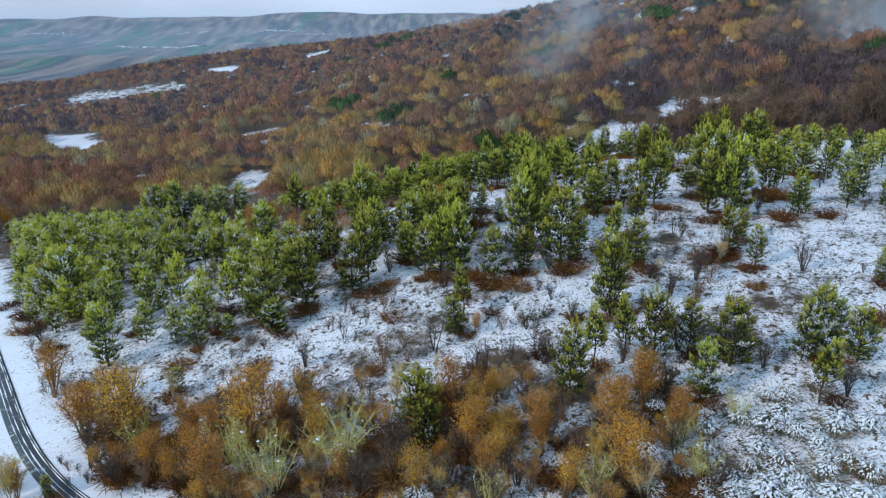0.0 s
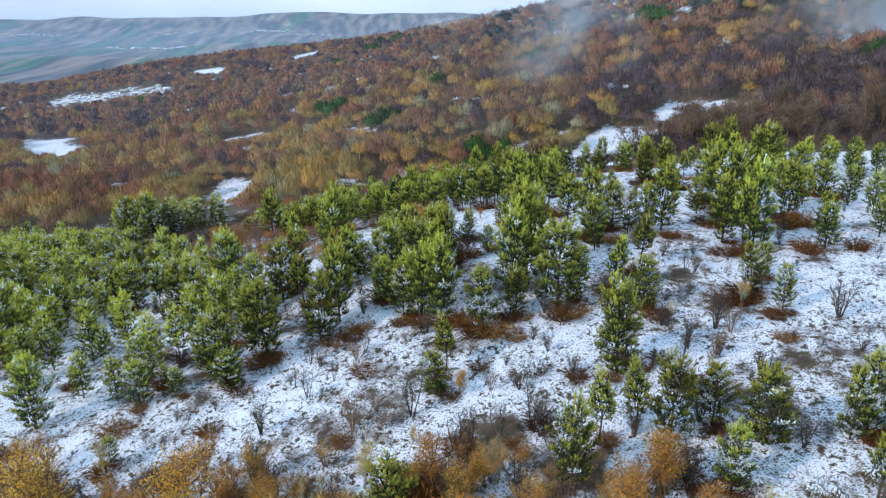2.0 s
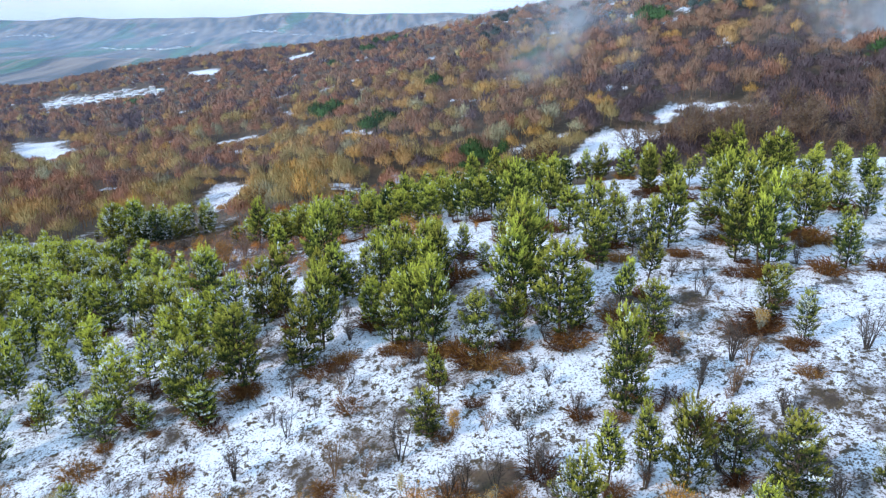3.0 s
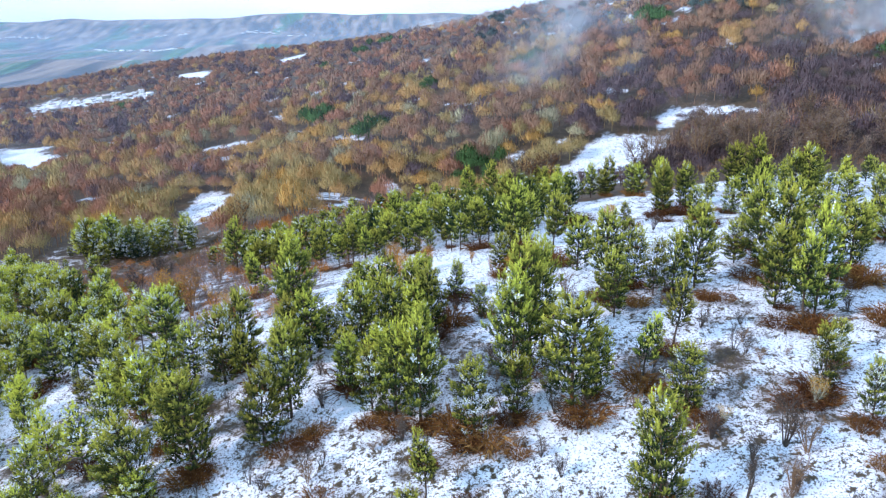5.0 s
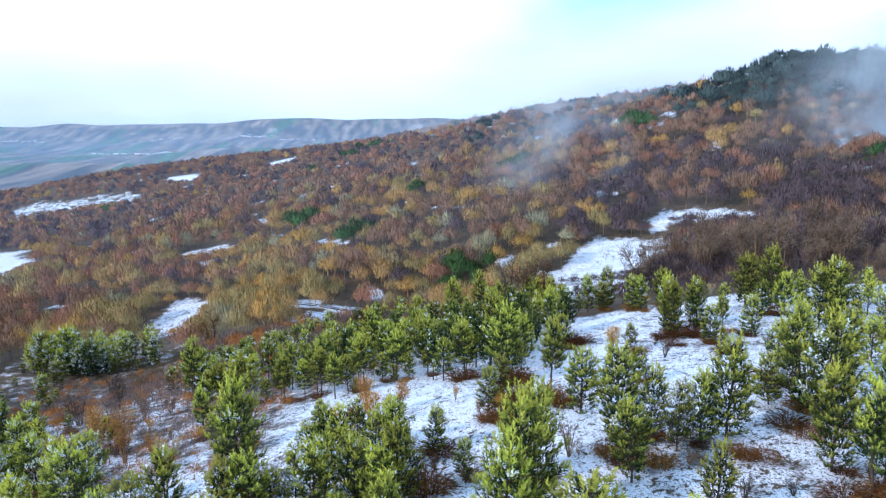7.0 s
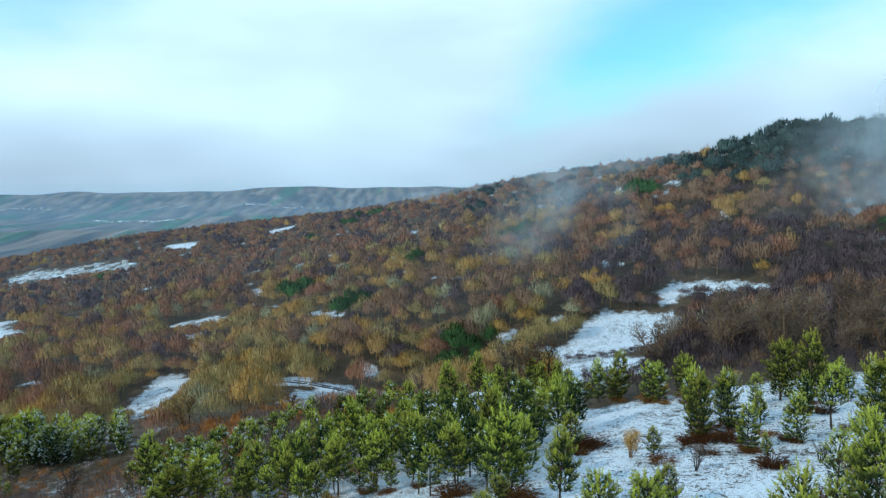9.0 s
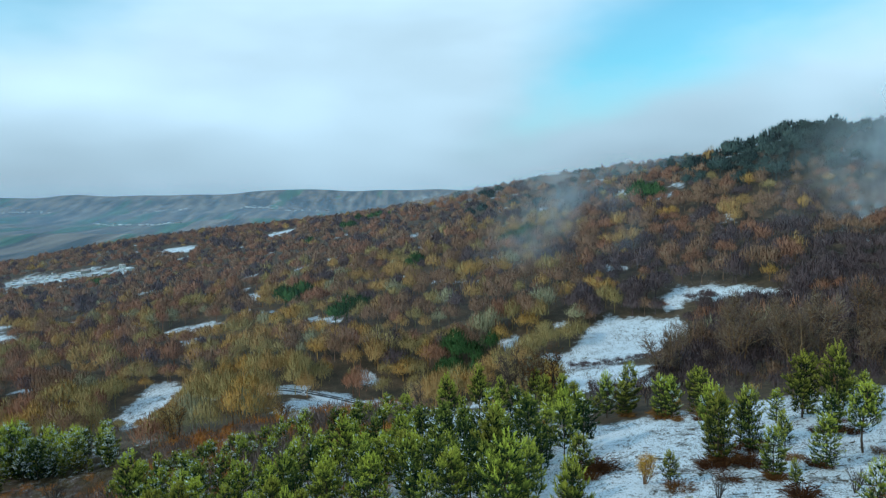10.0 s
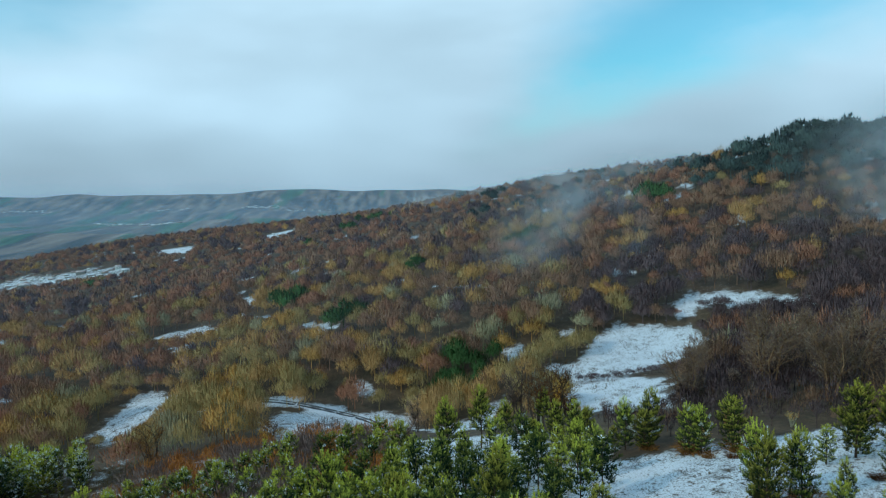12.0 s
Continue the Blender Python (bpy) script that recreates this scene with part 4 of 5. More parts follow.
YELLOW_SPOTS = [
    (-4.6, 65.4, 5.2), (-30.1, 71.3, 3.9), (-0.5, 69.6, 2.7), (-40.7, 56.7, 5.3), (-14.1, 67.0, 4.7),
]
PALE_SPOTS = [
    (-17.9, 56.9, 7.8), (-14.8, 55.0, 5.9), (-8.7, 56.5, 7.1), (-30.2, 61.9, 6.2), (4.1, 49.7, 4.4), (12.8, 49.1, 4.3),
    (26.2, 55.3, 3.1), (20.8, 53.3, 3.9), (21.3, 49.0, 3.7), (14.2, 54.2, 3.4), (-20.3, 59.6, 5.7),
]
BARE_SPOTS_A = [
    (-35.0, 60.8, 5.8), (-27.9, 57.5, 4.4), (-3.8, 54.5, 6.4), (-6.7, 53.0, 5.2), (-30.8, 57.9, 5.0), (8.5, 61.1, 4.3),
    (10.4, 68.8, 4.6), (29.2, 75.9, 3.4), (24.7, 66.9, 3.8), (25.9, 75.6, 3.4), (-6.4, 73.0, 4.6), (-11.7, 78.8, 3.0),
    (-0.6, 73.6, 4.2), (5.0, 69.2, 3.3), (-3.7, 72.3, 3.5), (29.7, 66.6, 3.1), (-15.7, 74.3, 3.6), (31.4, 62.1, 3.0),
    (36.3, 56.2, 3.3), (7.4, 68.6, 3.3), (42.8, 79.3, 4.2), (18.9, 66.5, 3.2), (-23.9, 57.0, 3.7), (-11.0, 54.4, 4.1),
    (0.3, 52.4, 4.0), (18.4, 107.3, 4.1), (30.6, 80.1, 4.4), (31.9, 79.2, 3.9), (33.3, 91.1, 1.7), (-7.7, 85.5, 2.2),
]
BARE_SPOTS_B = [
    (-12.4, 84.8, 2.8), (30.3, 97.9, 2.1), (32.6, 92.6, 2.3), (9.2, 96.2, 1.8), (22.9, 75.3, 1.9), (-52.8, 160.8, 5.7),
    (-55.5, 181.8, 5.3), (-40.7, 157.5, 5.6), (-69.5, 210.0, 6.3), (-37.4, 160.6, 4.6), (-62.1, 210.5, 6.3),
]
BARE_SPOTS = BARE_SPOTS_A + BARE_SPOTS_B
FERN_SPOTS_A = [
    (10.0, 86.9, 1.7), (11.4, 86.9, 1.1), (15.7, 86.0, 1.9), (16.7, 86.2, 1.4), (25.4, 83.7, 2.1), (26.4, 83.9, 1.1),
    (22.8, 104.7, 2.0), (25.7, 104.0, 2.0), (33.0, 103.9, 1.6), (34.7, 103.6, 1.0), (7.8, 84.6, 1.6), (6.0, 85.0, 1.4),
    (12.2, 93.6, 1.8), (21.8, 89.3, 1.4), (22.8, 89.1, 1.1), (-7.3, 89.6, 1.8), (-8.1, 88.4, 1.7), (-10.1, 88.2, 1.7),
    (0.0, 88.4, 1.4), (2.6, 87.5, 1.4), (5.1, 87.3, 1.4), (-2.6, 89.5, 1.2), (34.5, 84.5, 1.8), (36.3, 84.5, 1.3),
    (33.0, 84.4, 1.1), (50.6, 105.0, 1.3), (48.7, 103.8, 1.0), (50.1, 108.6, 1.4), (51.3, 108.4, 1.0), (39.4, 109.2, 1.4),
]
FERN_SPOTS_B = [
    (39.9, 107.3, 1.3), (41.6, 144.7, 1.4), (43.8, 142.9, 1.4), (39.4, 143.4, 1.2), (27.7, 148.4, 1.5), (20.0, 120.4, 1.2),
    (18.1, 122.8, 1.6), (20.4, 118.8, 1.1), (11.6, 117.6, 0.8), (13.0, 116.9, 1.5), (14.8, 120.0, 1.9), (-17.4, 86.7, 1.2),
    (-19.1, 87.1, 1.2), (37.8, 97.0, 1.5), (40.3, 95.4, 1.5), (56.9, 133.0, 1.3), (62.8, 136.3, 1.5), (51.2, 129.4, 1.7),
    (43.0, 119.4, 1.5), (21.8, 75.5, 1.0), (6.1, 79.0, 1.0), (24.0, 76.1, 1.0), (36.3, 76.6, 1.4), (-29.4, 91.4, 1.9),
    (-22.8, 86.0, 1.2), (-13.3, 98.4, 1.9), (-4.7, 95.5, 1.9), (45.4, 104.5, 1.3), (60.2, 119.7, 1.5), (41.4, 144.9, 1.6),
]
FERN_SPOTS_C = [
    (43.9, 144.9, 1.6), (39.5, 144.7, 1.3), (42.9, 144.2, 0.9), (58.0, 152.1, 1.0), (56.4, 152.8, 0.7), (59.6, 151.4, 1.4),
    (27.8, 149.9, 1.7), (29.0, 149.2, 2.0), (26.2, 148.4, 1.3), (47.0, 167.0, 0.8), (44.6, 169.0, 0.7), (44.0, 138.0, 1.1),
    (49.4, 140.6, 0.9), (49.9, 139.5, 0.9), (39.3, 138.8, 1.2),
]
FERN_SPOTS = FERN_SPOTS_A + FERN_SPOTS_B + FERN_SPOTS_C
GORSE_SPOTS = [
    (20.3, 50.0, 2.1), (21.3, 47.7, 2.1), (23.2, 47.9, 2.1), (25.2, 48.7, 2.1), (27.4, 48.8, 2.1), (28.2, 46.7, 2.0),
    (30.1, 47.2, 2.3), (32.1, 47.7, 2.0), (33.0, 46.2, 2.5), (23.0, 46.4, 1.8), (25.5, 46.2, 2.0), (27.5, 45.1, 1.7),
    (29.8, 44.8, 2.2), (31.8, 44.1, 1.9), (21.0, 46.6, 1.6), (26.6, 51.1, 2.1), (30.3, 52.3, 1.6), (33.1, 51.6, 1.9),
    (35.8, 51.6, 2.1), (31.1, 56.4, 1.4), (31.2, 50.3, 1.8), (-1.7, 51.7, 2.0), (12.0, 76.9, 2.5), (10.7, 77.2, 1.8),
    (26.7, 55.2, 2.5), (-54.4, 115.4, 2.1),
]


rng_b = np.random.default_rng(17)
ORANGE_SPOTS += [(-43.2, 60.2, 3.0), (-41.6, 58.0, 3.2), (-40.2, 56.8, 2.6), (-42.6, 59.0, 2.8), (-33.4, 60.2, 2.2), (-30.4, 59.0, 2.6),
                 (-3.0, 123.0, 3.8), (-1.0, 121.5, 3.4), (1.0, 124.0, 3.6), (-5.0, 125.0, 3.2)]
BARE_SPOTS += [(-37.2, 60.8, 1.5), (-35.5, 59.8, 1.4), (-34.2, 58.6, 1.6), (-36.0, 58.4, 1.2), (-38.6, 62.0, 1.2)]
for _ in range(24):    # snowed gorse on the open corner of the slope
    GORSE_SPOTS.append((rng_b.uniform(17, 44), rng_b.uniform(44, 60), rng_b.uniform(1.2, 2.2)))
for _ in range(420):    # brush along the lane's verge, and twigs about the young pines
    x, y = rng_b.uniform(-76, -20), rng_b.uniform(48, 112)
    d = off_line(LANE, np.array([x]), np.array([y]))[0]
    if 3.6 < d < 8.0 and y > 51 - (x + 24) * 1.0:
        (BARE_SPOTS if rng_b.random() < 0.6 else FERN_SPOTS).append((x, y, rng_b.uniform(1.2, 3.0)))
for _ in range(150):
    x, y = rng_b.uniform(-34, 62), rng_b.uniform(58, 108)
    if off_line(LANE, np.array([x]), np.array([y]))[0] > 6:
        (BARE_SPOTS if rng_b.random() < 0.75 else FERN_SPOTS).append((x, y, rng_b.uniform(0.9, 2.2)))
for _ in range(90):
    x, y = rng_b.uniform(-30, 62), rng_b.uniform(66, 150)
    if not wooded(np.array([x]), np.array([y]))[0] and y < 120 + 0.4 * x:
        BARE_SPOTS.append((x, y, rng_b.uniform(1.3, 2.8)))
for _ in range(520):
    x, y = rng_b.uniform(-46, 22), rng_b.uniform(46, 72)
    if y < 66 + 3 * math.sin(x * 0.3) - 0.25 * max(0, x - 2) + 0.5 * max(0, -32 - x) and off_line(LANE, np.array([x]), np.array([y]))[0] > 5.0:
        r = rng_b.random()
        (ORANGE_SPOTS if r < 0.45 else BARE_SPOTS if r < 0.78 else YELLOW_SPOTS if r < 0.82 else FERN_SPOTS).append((x, y, rng_b.uniform(1.8, 4.2)))
ORANGE_SPOTS += [(x, y, 0.55 * h) for x, y, h in [(-68, 196, 4.0), (-39, 166, 4.2), (-49, 169, 3.6), (-44, 160, 3.8), (-24, 134, 4.6), (-2, 130, 5.4), (-3, 122, 4.6), (2, 127, 5.0), (0, 121, 4.2), (-58, 162, 4.0), (-62, 178, 3.6),
                 (-74, 186, 4.0), (-36, 148, 3.8), (-30, 140, 4.0), (47, 176, 5.0), (60, 178, 4.4), (72, 176, 4.8), (25, 168, 5.2), (28, 160, 4.8), (52, 180, 4.4)]]
plant([shrub("autumn_shrub", 31, ORANGE, RED_BARK, stems=8, spread=0.42, forks=10, airy=0.30), shrub("autumn_shrub", 32, ORANGE, PALE_BARK, stems=9, spread=0.5, forks=9, airy=0.36),
       shrub("autumn_shrub", 33, ORANGE, RED_BARK, stems=7, spread=0.38, forks=11, airy=0.22, leaves=9), shrub("autumn_shrub", 30, ORANGE, RED_BARK, stems=10, spread=0.5, forks=8, airy=0.45, leaves=8)],
      ORANGE_SPOTS, 5.0, "orange-leaved shrub with thin stems in snow", "shrub", "autumn shrubs", 41)
plant([shrub("birch_sapling", 34, YELLOW, PALE_BARK, stems=3, spread=0.22, forks=14), shrub("birch_sapling", 35, YELLOW, PALE_BARK, stems=2, spread=0.2, forks=18)],
      YELLOW_SPOTS, 5.0, "young birch with last yellow leaves", "tree", "young birches", 42)
plant([shrub("lichened_tree", 36, LICHEN, LICHEN_BARK, stems=13, spread=0.55, forks=9, leaves=1, size=(0.2, 0.45), width=0.03, twigs=2, snowy=0.04, twig=0.032),
       shrub("lichened_tree", 37, LICHEN, LICHEN_BARK, stems=11, spread=0.58, forks=10, leaves=1, size=(0.2, 0.45), width=0.03, twigs=2, snowy=0.06, twig=0.032)],
      [(x, y, 0.8 * h) for x, y, h in PALE_SPOTS], 5.0, "bare small tree covered in pale green lichen", "tree", "lichened trees", 43)
plant([shrub("bare_shrub", 38, TWIG, RED_BARK, stems=7, spread=0.42, leaves=2, size=(0.25, 0.55), width=0.026), shrub("bare_shrub", 39, TWIG, DARK_BARK, stems=8, spread=0.36, leaves=2, size=(0.25, 0.5), width=0.024),
       shrub("bare_shrub", 40, TWIG, DARK_BARK, stems=4, spread=0.28, leaves=2, size=(0.3, 0.5), width=0.026)],
      BARE_SPOTS, 5.0, "leafless grey-brown shrub standing in snow", "shrub", "bare shrubs", 44)
for x, y, h in STAND_ALL:
    if y < 178 and rng_b.random() < 0.72:
        FERN_SPOTS.append((x + rng_b.uniform(-0.6, 1.4), y - rng_b.uniform(0.0, 1.0), rng_b.uniform(0.7, 1.5)))
plant([clump("bracken_clump", 51, RUSSET, 230, 1.15, 1.0, 0.05), clump("bracken_clump", 52, RUSSET, 260, 1.0, 1.25, 0.05), clump("bracken_clump", 53, RUSSET, 200, 1.3, 0.85, 0.055)],
      [(x, y, min(h, 1.5)) for x, y, h in FERN_SPOTS], 1.2, "clump of dead red-brown bracken", "bracken", "dead bracken", 45)
plant([clump("gorse_bush", 54, GORSE, 110, 1.0, 0.8, 0.04, 6), clump("gorse_bush", 55, GORSE, 100, 0.9, 0.9, 0.04, 9), clump("gorse_bush", 56, STRAW, 120, 1.1, 0.7, 0.035, 3)],
      [(x, y, min(h, 1.7)) for x, y, h in GORSE_SPOTS], 1.3, "low gorse bush bowed under snow", "bush", "snowed gorse", 46)


# ---- tufts and scrub that nobody could count ----
def scatter(rng, n, x0, x1, y0, y1, ok):
    x, y = rng.uniform(x0, x1, n), rng.uniform(y0, y1, n)
    k = ok(x, y)
    return x[k], y[k]


def tufts(name, label, mat, seed, x, y, blades, high, wide, width, category):
    rng = np.random.default_rng(seed)
    n = len(x)
    z = land(x, y)
    size = rng.uniform(0.5, 1.3, n)
    base = np.repeat(np.c_[x, y, z], blades, 0) + np.c_[rng.normal(0, wide, (n * blades, 2)), np.full(n * blades, -0.05)]
    way = unit(np.c_[rng.normal(0, 0.55, (n * blades, 2)), rng.uniform(0.5, 1.0, n * blades)])
    co = slivers(rng, base, way, high * np.repeat(size, blades) * rng.uniform(0.5, 1.0, n * blades), width)
    return tagged(new(name, soup(name, co, None, mat)), label, category, kind="stuff")


rng_t = np.random.default_rng(77)
on_hill = lambda x, y: ~wooded(x, y) & (off_line(LANE, x, y) > 4.5)
tx, ty = scatter(rng_t, 26000, -60, 80, 42, 175, on_hill)
keep = (wobble(tx * 1.9, ty * 1.9) + rng_t.normal(0, 0.5, len(tx))) > 0.05
tufts("heather_tufts", "dark heather stalks poking through the snow", HEATH, 61, tx[keep], ty[keep], 7, 0.42, 0.16, 0.035, "heather")
tx, ty = scatter(rng_t, 6000, -60, 80, 42, 175, on_hill)
tufts("dry_grass", "dry straw-coloured grass tufts in snow", STRAW, 62, tx, ty, 7, 0.5, 0.12, 0.03, "grass")

in_fields = lambda x, y: np.any([inside(CLEARINGS[k], x, y) for k in (0, 1, 2, 3, 4, 5)], 0)
tx, ty = scatter(rng_t, 16000, -140, 155, 205, 445, in_fields)
keep = wobble(tx * 0.8, ty * 0.8) + rng_t.normal(0, 0.35, len(tx)) > 0.25
tufts("field_stalks", "dry weed stalks standing in the snowy clearings", STRAW, 64, tx[keep], ty[keep], 8, 1.3, 0.5, 0.09, "grass")
tx, ty = scatter(rng_t, 5200, -92, -50, 212, 250, lambda x, y: inside([(-92, 236), (-76, 250), (-58, 248), (-52, 226), (-70, 216)], x, y))
tufts("dry_grass", "pale bleached grass at the foot of the pines", STRAW, 63, tx, ty, 7, 0.9, 0.2, 0.06, "grass")


def template(rng, n, length, width):
    """A tree one metre high as loose triangles about its axis: a round crown of several upright brooms."""
    m = 7
    an = np.arange(m) * 2.4 + rng.uniform(0, 6)
    rr = np.r_[0.0, rng.uniform(0.17, 0.30, m - 1)]
    hub = np.c_[rr * np.cos(an), rr * np.sin(an), 0.74 - 0.75 * rr + rng.uniform(-0.05, 0.05, m)]
    big = rng.uniform(0.19, 0.28, m)
    k = rng.integers(m, size=n)
    d = rng.normal(size=(n, 3))
    d[:, 2] = np.abs(d[:, 2]) * 1.2 - 0.45
    d = unit(d)
    r = rng.uniform(0.05, 1, n) ** 0.35
    p = hub[k] + d * (r * big[k])[:, None] * (1, 1, 1.15)
    way = unit(d * 0.30 + (hub[k] - (0, 0, 0.45)) * 0.6 + np.array([0, 0, 1.0]) + rng.normal(0, 0.16, (n, 3)))
    out = unit(d) * 0.75 + unit(p - np.array([0, 0, 0.45])) * 0.6
    co = [slivers(rng, p - way * length / 2, way, length * rng.uniform(0.6, 1.2, n), width, out)]
    soft = np.repeat(unit(unit(out) + np.array([0, 0, 0.25]) + rng.normal(0, 0.12, (n, 3))), 3, 0)
    trunk = np.array([(0.018, 0, -0.05), (-0.009, 0.016, -0.05), (0, 0, 0.75), (-0.009, 0.016, -0.05), (-0.009, -0.016, -0.05), (0, 0, 0.75), (-0.009, -0.016, -0.05), (0.018, 0, -0.05), (0, 0, 0.75)])
    co.append(trunk)
    a = rng.uniform(0, 6.3, 5)
    b = np.c_[0 * a, 0 * a, rng.uniform(0.2, 0.45, 5)]
    co.append(slivers(rng, b, unit(np.c_[np.cos(a) * 0.6, np.sin(a) * 0.6, 0 * a + 0.9]), 0.42, 0.016))
    stem = np.concatenate(co[1:])
    return np.concatenate(co), np.concatenate([soft, unit(np.c_[stem[:, :2], 0 * stem[:, 0]] + np.array([0, -1e-3, 0]))])


TONES = np.array([(0.345, 0.20, 0.13), (0.51, 0.305, 0.125), (0.45, 0.325, 0.14), (0.155, 0.108, 0.112), (0.58, 0.33, 0.105), (0.41, 0.36, 0.22), (0.39, 0.19, 0.12)])
GREEN = np.array((0.060, 0.118, 0.042))
DARKPINE = np.array((0.065, 0.092, 0.085))


def tone_of(rng, x, y):
    """One bark-and-leaf tone a tree, drifting from grove to grove."""
    g = np.sin(x * 0.021 + 1.4 * np.sin(y * 0.013)) * np.sin(y * 0.026 + 1.1 * np.sin(x * 0.017))
    f = np.sin(x * 0.083 + 2.0 * np.sin(y * 0.041)) * np.sin(y * 0.092 + 1.7 * np.sin(x * 0.053 + 1))
    e = np.sin(x * 0.047 - 1.8 * np.sin(y * 0.037 + 2)) * np.sin(y * 0.061 + 1.4 * np.sin(x * 0.044))
    deep = smooth(60, 105, x) * smooth(450, 330, y)
    up = np.maximum(smooth(430, 600, y), 0.95 * smooth(60, 130, x))
    left = smooth(-70, -170, x) * smooth(480, 300, y)
    low = 1 - 0.75 * up
    near = smooth(370, 290, y) * smooth(70, 40, x) * smooth(-150, -90, x)
    w = np.stack([0.7 + 0.8 * np.maximum(-f, 0) + 0.5 * up - 0.4 * near, (0.40 + 2.6 * np.maximum(f, 0) * (0.6 + g.clip(-0.5, 1))) * low + 1.3 * near, (0.30 + 1.5 * np.maximum(e, 0)) * (1 - 0.95 * up) + 2.0 * near,
                  0.10 + 0.9 * np.maximum(-e, 0) * (1 - 0.8 * near) + 8 * deep + 0.8 * up, 0.5 * np.maximum(f + 0.2, 0) * low + 0.7 * near, 0.09 * (1 - up) + 0.25 * near, 0.2 + 1.2 * np.maximum(-g, 0) * np.maximum(f + 0.4, 0) + 0.9 * up + 1.8 * left], 1)
    w = np.cumsum(w / w.sum(1, keepdims=True), 1)
    cell = np.floor(x / 13 + 0.6 * np.sin(y * 0.09)) * 57.0 + np.floor(y / 17 + 0.5 * np.sin(x * 0.08)) * 131.0
    u = np.where(rng.uniform(size=len(x)) < 0.62, np.abs(np.sin(cell * 12.9898) * 43758.5453) % 1.0, rng.uniform(size=len(x)))
    k = (u[:, None] > w).sum(1).clip(0, len(TONES) - 1)
    return TONES[k] * rng.uniform(0.85, 1.15, (len(x), 1))


def grove(name, label, rng, x, y, high, tone, n, length, width, wide=1.0, girth=None):
    """Many trees as one mesh."""
    shapes = [template(rng, n, length, width) for _ in range(6)]
    pick, cos_, tones, ways = rng.integers(6, size=len(x)), [], [], []
    z = land(x, y)
    girth = high if girth is None else girth
    for k in range(6):
        m = pick == k
        (c, nrm), an = shapes[k], rng.uniform(0, 6.28, m.sum())
        ca, sa, h = np.cos(an)[:, None], np.sin(an)[:, None], high[m][:, None]
        sx = girth[m][:, None] * rng.uniform(0.85, 1.2, (m.sum(), 1)) * wide
        px = x[m][:, None] + (c[:, 0] * ca - c[:, 1] * sa) * sx
        py = y[m][:, None] + (c[:, 0] * sa + c[:, 1] * ca) * sx
        cos_.append(np.stack([px, py, z[m][:, None] + c[:, 2] * h], -1).reshape(-1, 3))
        ways.append(np.stack([nrm[:, 0] * ca - nrm[:, 1] * sa, nrm[:, 0] * sa + nrm[:, 1] * ca, nrm[:, 2] + 0 * ca], -1).reshape(-1, 3))
        tones.append(np.repeat(tone[m], len(c), 0))
    return tagged(new(name, soup(name, np.concatenate(cos_), None, WOOD, np.concatenate(tones), normal=np.concatenate(ways))), label, "woodland", kind="stuff")


def jittered(rng, x0, x1, y0, y1, gap):
    gx, gy = np.meshgrid(np.arange(x0, x1, gap), np.arange(y0, y1, gap))
    x, y = gx.ravel() + rng.uniform(-0.48, 0.48, gx.size) * gap, gy.ravel() + rng.uniform(-0.48, 0.48, gx.size) * gap
    return x, y


def in_view(x, y):
    return (np.abs(x - 6) < 0.74 * (y + 20) + 20) & (y > 0)


CONIFERS = ((-31, 380, 16, 9), (-8, 470, 16, 8), (-80, 621, 12, 9), (-60, 650, 14, 8), (24, 322, 13, 10), (15, 316, 8, 7), (-60, 430, 9, 8), (214, 380, 9, 9), (-40, 700, 20, 9), (60, 480, 10, 7), (150, 520, 14, 12), (-130, 640, 10, 8), (-260, 640, 14, 12))


def split_conifers(rng, x, y):
    green = np.zeros(len(x), bool)
    for cx, cy, rx, ry in CONIFERS:
        green |= ((x - cx) / rx) ** 2 + ((y - cy) / ry) ** 2 < rng.uniform(0.4, 1.2, len(x))
    peak = ((x - 262) / 92) ** 2 + ((y - 510) / 66) ** 2 < rng.uniform(0.5, 1.1, len(x))
    peak |= (x > 30) & (y > 560) & (rng.uniform(size=len(x)) < 0.28)
    return green, peak


